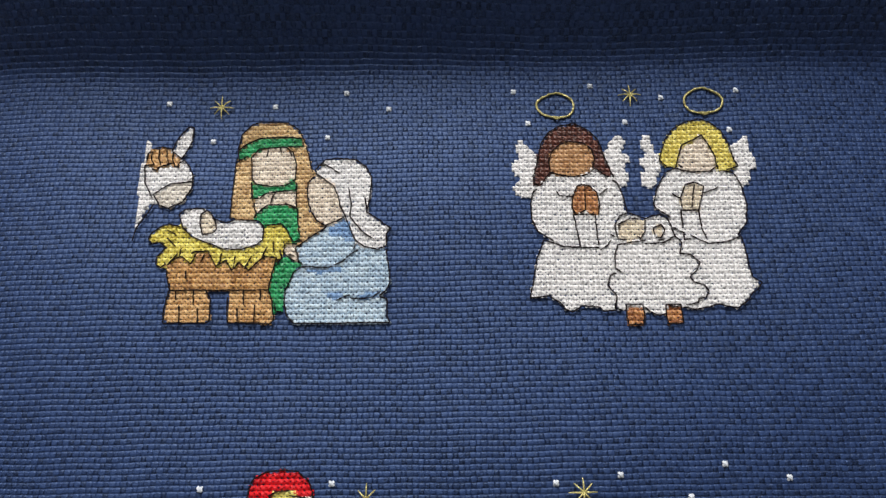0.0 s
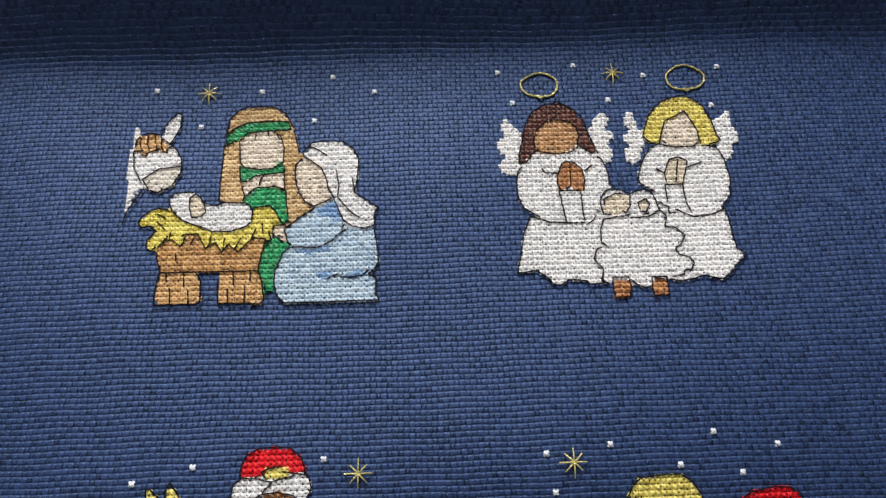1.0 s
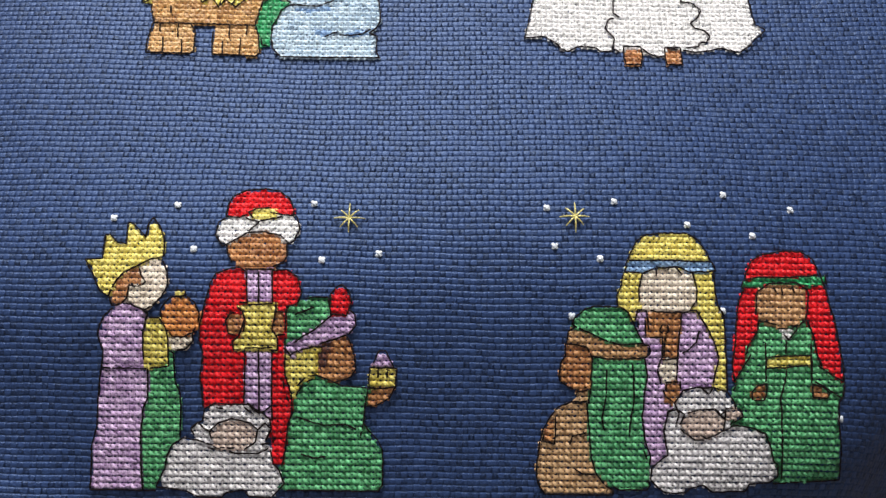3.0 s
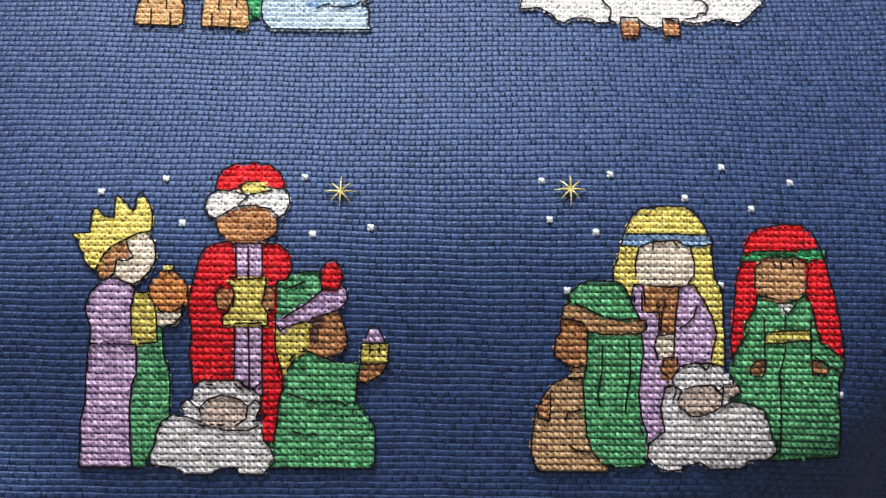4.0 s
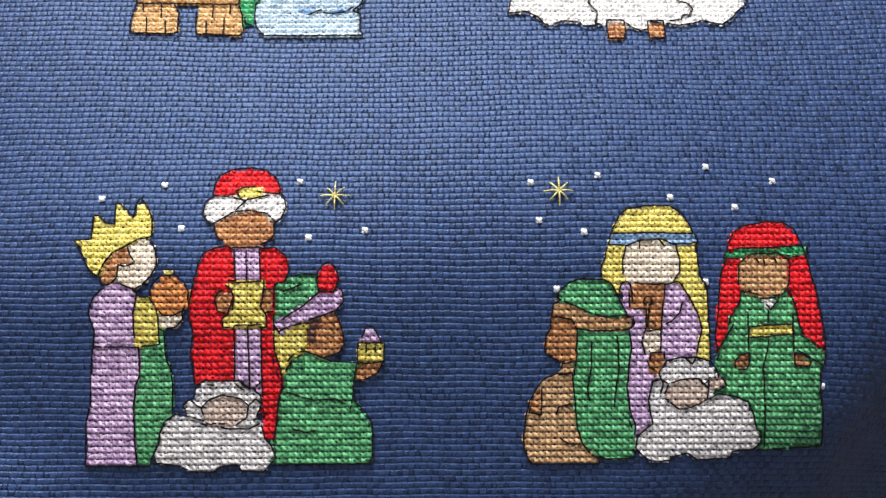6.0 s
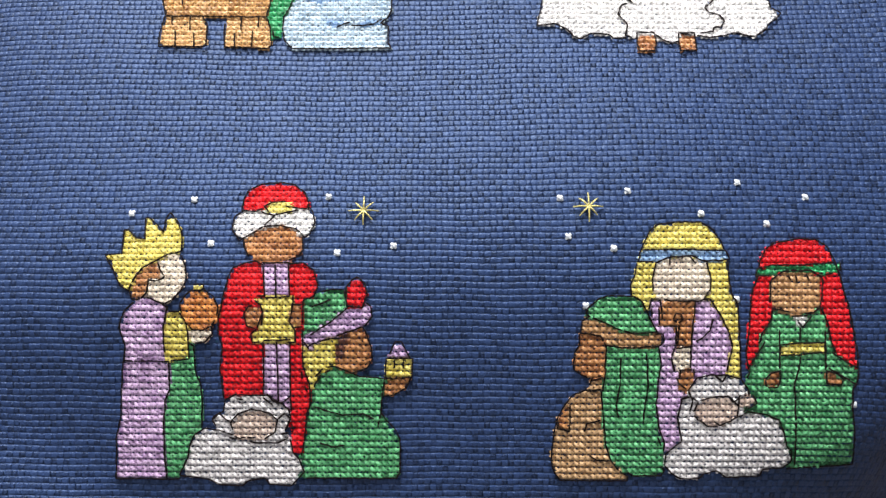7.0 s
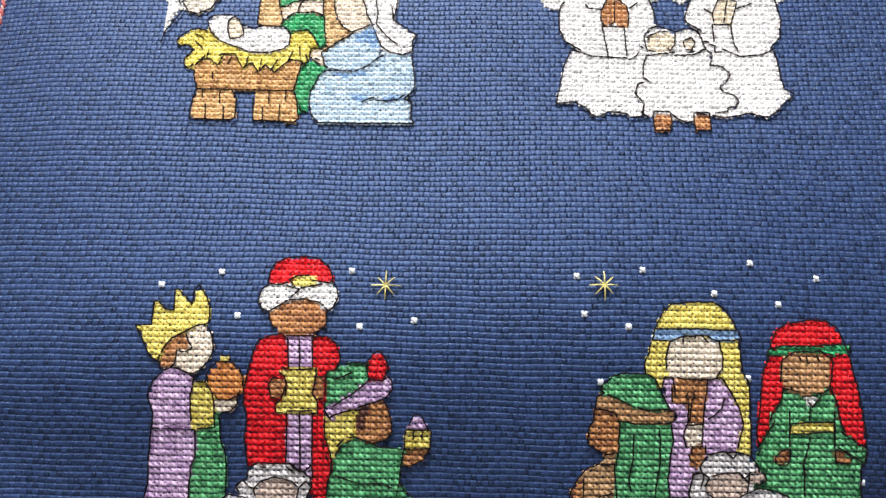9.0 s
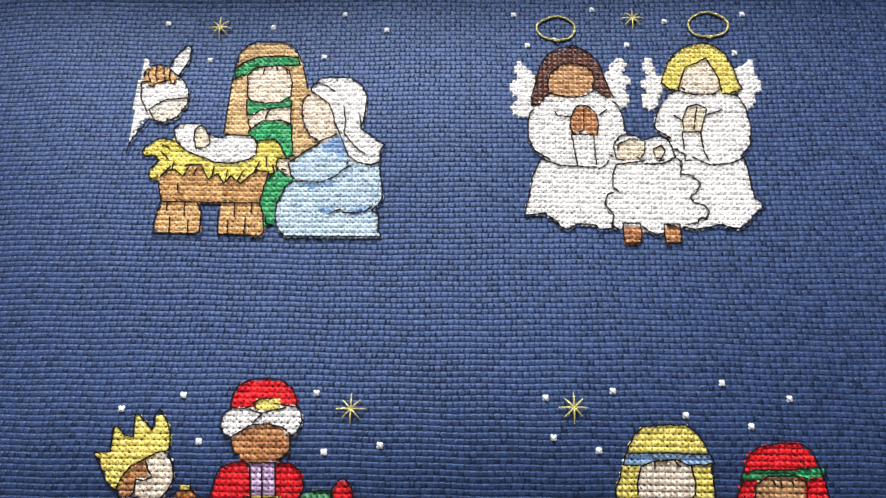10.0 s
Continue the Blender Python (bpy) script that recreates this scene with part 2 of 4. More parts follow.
def weave():
    n = 5
    ix, iy = np.arange(X0 * n, X1 * n + 1), np.arange(Y0 * n, Y1 * n + 1)
    gx, gy = np.meshgrid(ix, iy)
    # the samples crowd towards the joints between the thread blocks, so that these are narrow and deep
    step = np.array([0.0, 0.10, 0.36, 0.64, 0.90])
    u, v = step[gx % n], step[gy % n]
    ci, cj = gx // n, gy // n
    over = (ci + cj) % 2 == 0
    rng = np.random.default_rng(4)
    shape = (Y1 - Y0 + 2, X1 - X0 + 2)
    def per_cell():
        return rng.random(shape)[cj - Y0, ci - X0]
    cell, lean_x, lean_y, float_on = per_cell(), per_cell() - 0.5, per_cell() - 0.5, per_cell() < 0.15
    sx, sy = gx % n == 0, gy % n == 0
    rim_v = np.where((gy % n == 1) | (gy % n == 4), 0.93, 1.0)
    rim_u = np.where((gx % n == 1) | (gx % n == 4), 0.95, 1.0)
    # blocks that lie over are a little higher; each leans its own way, and here and there a thread floats over a joint
    h = rim_v * rim_u * np.where(over, 1.0, 0.66) * (0.90 + 0.18 * cell) + 0.18 * lean_x * (u - 0.5) + 0.30 * lean_y * (v - 0.5)
    h = np.where(sx, np.where(float_on, 0.78, 0.54) * rim_v, h)
    h = np.where(sy, 0.20, h)
    h = np.where(sx & sy, np.where(float_on, 0.12, 0.0), h)
    h = h + 0.06 * (rng.random(h.shape) - 0.5)
    du = np.where(sx & ~sy, np.where(over, -0.11, 0.11), 0.0)
    dv = np.where(sy & ~sx, np.where(over, -0.06, 0.06), 0.0)
    wob = 0.00020 * np.sin(gx * 0.0168 + gy * 0.0104) + 0.00012 * np.sin(gx * 0.088 + gy * 0.04)
    x = (ci + u + du) * P + 0.00007 * (rng.random(h.shape) - 0.5) + 0.00016 * np.sin(gy * 0.072)
    y = (cj + v + dv) * P + wob + 0.00006 * (rng.random(h.shape) - 0.5)
    z = lie(x, y) + 0.00043 * (h - 0.85)
    verts = np.stack([x, y, z], -1).reshape(-1, 3)
    w, hh = len(ix), len(iy)
    a = (np.arange(hh - 1)[:, None] * w + np.arange(w - 1)[None, :]).reshape(-1)
    quads = np.stack([a, a + 1, a + w + 1, a + w], -1)
    me = bpy.data.meshes.new("cloth")
    me.vertices.add(len(verts))
    me.vertices.foreach_set("co", verts.astype(np.float32).ravel())
    me.loops.add(quads.size)
    me.loops.foreach_set("vertex_index", quads.astype(np.int32).ravel())
    me.polygons.add(len(quads))
    me.polygons.foreach_set("loop_start", np.arange(0, quads.size, 4, dtype=np.int32))
    me.update(calc_edges=True)
    me.polygons.foreach_set("use_smooth", np.ones(len(quads), bool))
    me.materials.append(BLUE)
    base = tagged(new("cloth"), "navy blue cotton evenweave cloth with red thread along its selvedge", "cloth")
    ob = new("weave", me)
    ob.parent = base
    # the red and pale thread that runs along the selvedge
    for k, mat in ((0, CORD_RED), (1, CORD_PINK)):
        s = np.linspace(Y0 * P, Y1 * P, 1100)
        ph = s / 0.0036 * 2 * np.pi + k * np.pi
        cx = SELVEDGE * P - 0.0006 + (0.00062 - 0.00017 * k) * np.cos(ph)
        cz = lie(cx, s) + 0.00016 + 0.00030 * np.sin(ph)
        v, f = tube(np.stack([cx, s, cz], -1), 0.00050 - 0.00010 * k, 6)
        part("selvedge_thread", v, f, mat, base, "red thread" if k == 0 else "pale pink thread")
    return base


def tube(path, radius, sides=5):
    """A round thread along a path, thinner where radius is a list."""
    path = np.asarray(path, float)
    r = np.broadcast_to(np.asarray(radius, float), (len(path),))
    tan = np.gradient(path, axis=0)
    tan /= np.linalg.norm(tan, axis=1)[:, None] + 1e-12
    side = np.cross(tan, (0, 0, 1.0))
    side /= np.linalg.norm(side, axis=1)[:, None] + 1e-12
    up = np.cross(side, tan)
    a = np.arange(sides) * 2 * np.pi / sides
    v = path[:, None] + r[:, None, None] * (np.cos(a)[None, :, None] * side[:, None] + np.sin(a)[None, :, None] * up[:, None])
    f = []
    for i in range(len(path) - 1):
        for j in range(sides):
            k = (j + 1) % sides
            f.append((i * sides + j, i * sides + k, (i + 1) * sides + k, (i + 1) * sides + j))
    return v.reshape(-1, 3).tolist(), f


# ---- one leg of a stitch: a pair of strands pulled tight at both ends ----
PROFILE = [(-1.0, 0.0), (-0.85, 0.62), (-0.45, 0.95), (0.0, 0.52), (0.45, 0.95), (0.85, 0.62), (1.0, 0.0)]
STATIONS = [(0.0, 0.60, 0.08), (0.14, 0.92, 0.62), (0.5, 1.0, 1.0), (0.86, 0.92, 0.62), (1.0, 0.60, 0.08)]
REACH = 0.45        # how far a stitch reaches up and down its row; the rest is the groove between rows


def leg(a, b, width, height, lift, verts, faces, rng):
    """From a to b on the chart, in stitches."""
    ax, ay, bx, by = a[0], a[1], b[0], b[1]
    dx, dy = bx - ax, by - ay
    ln = math.hypot(dx, dy)
    nx, ny = -dy / ln, dx / ln
    width *= 1 + 0.26 * (rng.random() - 0.5)
    height *= 1 + 0.60 * (rng.random() - 0.5)
    sway = 0.16 * (rng.random() - 0.5)
    base = len(verts)
    m = len(PROFILE)
    for s, wf, hf in STATIONS:
        px, py = ax + dx * s + nx * sway * hf, ay + dy * s + ny * sway * hf
        for q, h in PROFILE:
            verts.append(((px + nx * q * width * wf) * P, (py + ny * q * width * wf) * P, lift + (h * 0.55 + 0.45 * hf * (h > 0)) * height * hf))
    for i in range(len(STATIONS) - 1):
        for j in range(m - 1):
            o = base + i * m + j
            faces.append((o, o + m, o + m + 1, o + 1))


def settle(verts, clear=0.0):
    """Lay points given above a flat chart onto the cloth as it lies."""
    v = np.asarray(verts, float)
    v[:, 2] += lie(v[:, 0], v[:, 1]) + clear
    return v.tolist()


def inside(px, py, poly):
    hit = np.zeros(px.shape, bool)
    for (x1, y1), (x2, y2) in zip(poly, poly[1:] + poly[:1]):
        if y1 != y2:
            hit ^= ((y1 > py) != (y2 > py)) & (px < (x2 - x1) * (py - y1) / (y2 - y1) + x1)
    return hit


CHART = {}          # which thread lies in each half stitch of the chart, for all the figures


CROSS = {}
DRAWN = {}          # where backstitch already runs


def cross_mesh(colour, k):
    """One of twelve slightly different full cross stitches in a colour, about the middle of its square."""
    if (colour, k) not in CROSS:
        rng = random.Random(k * 13 + 5)
        verts, faces = [], []
        jx, jy = 0.09 * (rng.random() - 0.5), 0.09 * (rng.random() - 0.5)
        leg((-0.49 + jx, -REACH + jy), (0.49 + jx, REACH + jy), 0.258, 0.00090, 0.00005, verts, faces, rng)
        leg((-0.49 + jx, REACH - jy), (0.49 + jx, -REACH - jy), 0.258, 0.00090, 0.00011, verts, faces, rng)
        me = bpy.data.meshes.new("stitch")
        me.from_pydata(verts, [], faces)
        me.polygons.foreach_set("use_smooth", [True] * len(me.polygons))
        me.materials.append(THREAD[colour])
        CROSS[colour, k] = me
    return CROSS[colour, k]


def lay_cross(ci, cj, colour, parent, rng):
    """A full cross stitch as a piece of its own, lying along the slope of the cloth."""
    x, y, d = (ci + 0.5) * P, (cj + 0.5) * P, 0.0006
    gx = float(lie(x + d, y) - lie(x - d, y)) / (2 * d)
    gy = float(lie(x, y + d) - lie(x, y - d)) / (2 * d)
    ob = new("stitch", cross_mesh(colour, rng.randrange(12)))
    ob.parent = parent
    tilt = Vector((0, 0, 1)).rotation_difference(Vector((-gx, -gy, 1))).to_matrix().to_4x4()
    ob.matrix_basis = Matrix.Translation((x, y, float(lie(x, y)))) @ tilt @ Matrix.Rotation(0.22 * (rng.random() - 0.5), 4, "Z") @ Matrix.Diagonal((0.96 + 0.08 * rng.random(), 0.92 + 0.14 * rng.random(), 0.85 + 0.3 * rng.random(), 1))


def stitch_figure(name, label, group, regions, lines):
    """Fill each region of the chart with cross stitches, later regions over earlier ones, and run backstitch round them."""
    rng = random.Random(len(CHART) + 7)
    thing = tagged(new(name), label, "embroidery", group)
    mine = {}
    for k, (_, _, _, poly) in enumerate(regions):
        xs, ys = [p[0] for p in poly], [p[1] for p in poly]
        i0, i1, j0, j1 = (math.floor(2 * min(xs)) - 1, math.ceil(2 * max(xs)) + 1, math.floor(2 * min(ys)) - 1, math.ceil(2 * max(ys)) + 1)
        gi, gj = np.meshgrid(np.arange(i0, i1), np.arange(j0, j1))
        ok = inside((gi + 0.5) / 2, (gj + 0.5) / 2, poly)
        for i, j in zip(gi[ok].tolist(), gj[ok].tolist()):
            mine[i, j] = k
    mine = {c: k for c, k in mine.items() if c not in CHART}
    for _ in range(3):      # close small gaps between neighbouring regions and figures
        fill = {}
        for i, j in list(mine):
            for c in ((i + 1, j), (i - 1, j), (i, j + 1), (i, j - 1)):
                if c not in mine and c not in CHART:
                    round_it = [(c[0] + a, c[1] + b) for a in (-1, 0, 1) for b in (-1, 0, 1)]
                    near = [mine[q] for q in round_it if q in mine]
                    other = sum(q in CHART for q in round_it)
                    if len(near) + other >= 6:
                        fill[c] = max(set(near), key=near.count)
        mine.update(fill)
    mine = {c: k for c, k in mine.items() if c not in CHART}
    for c in mine:
        CHART[c] = (name, label, mine[c])
    cells = {}
    for (i, j), k in mine.items():
        cells.setdefault((i // 2, j // 2), {}).setdefault(k, []).append((i % 2, j % 2))
    soup = {k: ([], []) for k in range(len(regions))}
    whole = {k: [] for k in range(len(regions))}
    for (ci, cj), owners in sorted(cells.items()):
        for k, quarters in owners.items():
            verts, faces = soup[k]
            if len(quarters) == 4 or (len(quarters) == 3 and len(owners) > 1):
                whole[k].append((ci, cj))
                continue
            if len(quarters) == 3:      # a three-quarter stitch: one long leg and one half leg
                mx, my = next((a, b) for a in (0, 1) for b in (0, 1) if (a, b) not in quarters)
                leg((ci + 0.02 + 0.96 * (1 - mx), cj + 0.10 + 0.80 * my), (ci + 0.02 + 0.96 * mx, cj + 0.10 + 0.80 * (1 - my)), 0.26, 0.00078, 0.00008, verts, faces, rng)
                leg((ci + 0.02 + 0.96 * (1 - mx), cj + 0.10 + 0.80 * (1 - my)), (ci + 0.46 + 0.08 * mx, cj + 0.46 + 0.08 * my), 0.25, 0.00080, 0.00016, verts, faces, rng)
                continue
            if len(quarters) == 1 and len(owners) == 1:
                continue
            if len(quarters) == 2:      # a half stitch along one side of its square, or a single long leg across it
                (ax, ay), (bx, by) = quarters
                if ax == bx:
                    x0, x1, y0, y1 = ci + 0.03 + 0.5 * ax, ci + 0.47 + 0.5 * ax, cj + 0.07, cj + 0.93
                elif ay == by:
                    x0, x1, y0, y1 = ci, ci + 1, cj + 0.08 + 0.46 * ay, cj + 0.46 + 0.46 * ay
                else:
                    leg((ci + 0.02 + 0.96 * ax, cj + 0.06 + 0.88 * ay), (ci + 0.02 + 0.96 * bx, cj + 0.06 + 0.88 * by), 0.25, 0.00078, 0.00008, verts, faces, rng)
                    continue
                leg((x0, y0), (x1, y1), 0.17, 0.00070, 0.00004, verts, faces, rng)
                leg((x0, y1), (x1, y0), 0.17, 0.00074, 0.00012, verts, faces, rng)
                continue
            for qx, qy in quarters:
                leg((ci + 0.11 + qx * 0.78, cj + 0.11 + qy * 0.78), (ci + 0.60 - 0.20 * qx, cj + 0.58 - 0.16 * qy), 0.22, 0.00072, 0.00008, verts, faces, rng)
    for k, (pname, colour, _, _) in enumerate(regions):
        verts, faces = soup[k]
        loose, joined = whole[k][:300], whole[k][300:]
        if not verts:
            joined, loose = loose[:1], loose[1:]
        for ci, cj in joined:
            leg((ci + 0.01, cj + 0.5 - REACH), (ci + 0.99, cj + 0.5 + REACH), 0.258, 0.00090, 0.00005, verts, faces, rng)
            leg((ci + 0.01, cj + 0.5 + REACH), (ci + 0.99, cj + 0.5 - REACH), 0.258, 0.00090, 0.00011, verts, faces, rng)
        if not verts:
            continue
        region = tagged(part(pname, settle(verts), faces, THREAD[colour], thing), kind="stuff")
        for ci, cj in loose:
            lay_cross(ci, cj, colour, region, rng)
    # backstitch
    runs = [(r[3] + r[3][:1], k) for k, r in enumerate(regions) if r[2]] + [(ln, None) for ln in lines]
    verts, faces = [], []
    for run, k in runs:
        for (x1, y1), (x2, y2) in zip(run, run[1:]):
            d = math.hypot(x2 - x1, y2 - y1)
            if d < 0.2:
                continue
            nseg = max(1, round(d / 1.15))
            for s in range(nseg):
                a = (x1 + (x2 - x1) * s / nseg, y1 + (y2 - y1) * s / nseg)
                b = (x1 + (x2 - x1) * (s + 1) / nseg, y1 + (y2 - y1) * (s + 1) / nseg)
                mx, my = (a[0] + b[0]) / 2, (a[1] + b[1]) / 2
                if k is not None:
                    nx, ny = -(y2 - y1) / d, (x2 - x1) / d
                    sides = [{mine.get((math.floor(2 * (mx + q * f * nx)), math.floor(2 * (my + q * f * ny)))) for f in (0.3, 0.6)} for q in (-1, 1)]
                    if not any(k in q for q in sides) or sides == [{k}, {k}]:
                        continue
                    bx, by, me_too = round(mx), round(my), (label, k)
                    close = (q for a in (-1, 0, 1) for c in (-1, 0, 1) for q in DRAWN.get((bx + a, by + c), ()))
                    if any(kk != me_too and abs(px - mx) + abs(py - my) < 0.8 for px, py, kk in close):
                        continue
                    DRAWN.setdefault((bx, by), []).append((mx, my, me_too))
                stretch = 0.08 / max(0.3, math.hypot(b[0] - a[0], b[1] - a[1]))
                ex, ey = (b[0] - a[0]) * stretch, (b[1] - a[1]) * stretch
                leg((a[0] - ex, a[1] - ey), (b[0] + ex, b[1] + ey), 0.135, 0.00044, 0.00084, verts, faces, rng)
    if verts:
        part("outline", settle(verts), faces, OUTLINE, thing, "charcoal backstitched outline")["kind"] = "stuff"
    return thing


def knot(cx, cy):
    """A small white cross stitch, pulled into a knot."""
    rng = random.Random(int(cx * 31 + cy * 17))
    verts, faces = [], []
    r = 0.44
    leg((cx - r, cy - r), (cx + r, cy + r), 0.30, 0.0007, 0.00005, verts, faces, rng)
    leg((cx - r, cy + r), (cx + r, cy - r), 0.30, 0.0007, 0.0003, verts, faces, rng)
    ob = part("star_knot", settle(verts), faces, PEARL)
    tagged(ob, "tiny white cotton star stitch on blue cloth", "stitch", "white star stitches")


def gold_star(cx, cy, r):
    """Eight straight stitches of gold thread from one hole."""
    thing = tagged(new("gold_star"), "eight-pointed star of straight gold thread stitches", "star", "gold stars")
    rng = random.Random(int(cx * 7 + cy))
    for k in range(8):
        a = k * math.pi / 4 + 0.05 * (rng.random() - 0.5)
        q = r * (1.0 if k % 2 == 0 else 0.86) * (0.92 + 0.16 * rng.random())
        s = np.linspace(0, 1, 7)
        px, py = (cx + math.cos(a) * q * s) * P, (cy + math.sin(a) * q * s) * P
        pz = 0.0006 + 0.0008 * np.sin(np.pi * np.clip(s * 0.85 + 0.15, 0, 1))
        v, f = tube(np.stack([px, py, pz], -1), 0.00029 - 0.00011 * s ** 2, 6)
        part("ray", settle(v), f, GOLD, thing)


def halo(cx, cy, rx, ry):
    """An oval of couched gold thread."""
    n = 46
    a = np.linspace(0, 2 * np.pi, n) - np.pi / 2
    wob = 1 + 0.035 * np.sin(3 * a + cx) + 0.02 * np.sin(5 * a)
    px, py = (cx + np.cos(a) * rx * wob) * P, (cy + np.sin(a) * ry * wob) * P
    pz = 0.0005 + 0.00012 * np.sin(a * 14)
    r = 0.00040 + 0.00007 * np.sin(a * 14)
    v, f = tube(np.stack([px, py, pz], -1), r, 7)
    # the tail of the thread, tied off at the foot of the ring
    w = np.linspace(0, 1, 6)
    tx, ty = (cx - 0.55 + 1.2 * w) * P, (cy - ry * 1.02 - 0.35 * np.sin(np.pi * w)) * P
    v2, f2 = tube(np.stack([tx, ty, 0.0006 + 0.0004 * np.sin(np.pi * w)], -1), 0.00034, 7)
    f += [tuple(i + len(v) for i in q) for q in f2]
    v += v2
    ob = part("halo", settle(v), f, GOLD)
    tagged(ob, "oval ring of pale gold thread on blue cloth", "halo", "gold haloes")


room()
table()
weave()

# ---- the embroidery, charted in stitches from the middle of the cloth ----
stitch_figure("stitched_infant", "white cross-stitched swaddled bundle lying on yellow straw", "motif with the manger", [
    ("wrap", "white", 1, [(-50.8, 7.6), (-49.6, 8.8), (-47, 9), (-45, 8.6), (-44.2, 6.8), (-41.8, 6), (-39.6, 6.6), (-35.8, 6.4), (-34.4, 5.2), (-34.4, 2.4), (-35.6, 1.4), (-38.2, 0.6), (-41.8, 0.6), (-45.2, 2), (-48, 3.2), (-49.8, 5)]),
    ("hood", "cream", 1, [(-46.6, 7.8), (-45.6, 8.6), (-44.6, 7.8), (-43.8, 6.4), (-43.4, 4.8), (-44.2, 3.8), (-46, 3.6), (-46.6, 6)]),
], [
])
stitch_figure("stitched_figure", "kneeling white-veiled figure in pale blue cross-stitched robe", "motif with the manger", [
    ("veil", "white", 1, [(-25, 16.8), (-23.4, 18.8), (-20.6, 19.2), (-17.2, 18.8), (-15.2, 17.4), (-14, 15), (-14.2, 10.6), (-14.8, 7.8), (-12.6, 6.2), (-10.2, 4.4), (-11, 3.2), (-11, 1), (-12.6, 0.2), (-15.2, 0.8), (-17, 2.2), (-18.2, 5.2), (-18.8, 6.8), (-19.8, 8.6), (-20.6, 11.6), (-21.4, 13.4), (-23.2, 14.8), (-24.8, 15.8)]),
    ("face", "skin", 1, [(-26.4, 14), (-25.2, 15.4), (-22.6, 14.8), (-21, 13.2), (-20, 9.8), (-19.2, 6.8), (-20.6, 6), (-22.8, 5.2), (-24.4, 6.2), (-25.6, 8.2), (-26.4, 11)]),
    ("skirt", "paleblue", 1, [(-29, -6), (-28.4, -4.2), (-27, -3), (-25.8, -3), (-22, -3.2), (-19.4, -2.2), (-17.2, -0.2), (-15.6, 0.6), (-11, 0.2), (-10.4, -4), (-10.2, -6.2), (-11, -7.8), (-12.2, -8.8), (-10.8, -9.4), (-10.8, -12.6), (-10.2, -13.8), (-27.8, -13.8), (-29.2, -12.4), (-29.8, -10.2), (-29.8, -7.6)]),
    ("arm", "paleblue", 1, [(-28.2, 0.8), (-26, 2.4), (-22.8, 4.6), (-20.6, 5.8), (-18.4, 6.2), (-17.6, 3.4), (-16.6, 1.4), (-17.8, -0.6), (-19.8, -2.6), (-22, -3.2), (-25.8, -3.2), (-27.4, -2)]),
    ("shade", "blue", 0, [(-21.6, 5.2), (-18.4, 6.2), (-17.6, 3.4), (-17, 2), (-18.8, 2), (-20, 3), (-22, 2.8)]),
    ("cuff_shade", "blue", 0, [(-26.2, -3.6), (-22, -3.4), (-19.4, -2.8), (-19.8, -4), (-24, -4.4)]),
    ("fold", "blue", 0, [(-22.4, -7.8), (-19.2, -7.8), (-19.2, -9), (-20.8, -9.4), (-22.2, -8.8)]),
    ("fold", "blue", 0, [(-17.2, -8.4), (-13.4, -8.2), (-11.4, -7.2), (-12.6, -9.2), (-15.6, -9.4)]),
    ("hand_patch", "skin", 1, [(-30.2, 1.6), (-28, 1.6), (-27.6, -0.4), (-27.4, -2.2), (-29, -1.4), (-30.4, -0.2)]),
], [
    [(-18.4, 12.6), (-17.8, 9.2), (-18, 6.8), (-15.8, 4), (-13.4, 2.2)],
    [(-15.2, 10.8), (-14.8, 7.6)],
    [(-24.7, 17.6), (-23, 17.8), (-21.5, 16.8), (-20.3, 16)],
    [(-20.1, -9.5), (-19, -8.9), (-17.7, -8.5)],
    [(-17.5, -9.1), (-15.4, -9.3), (-13.3, -8.9), (-12, -8)],
])
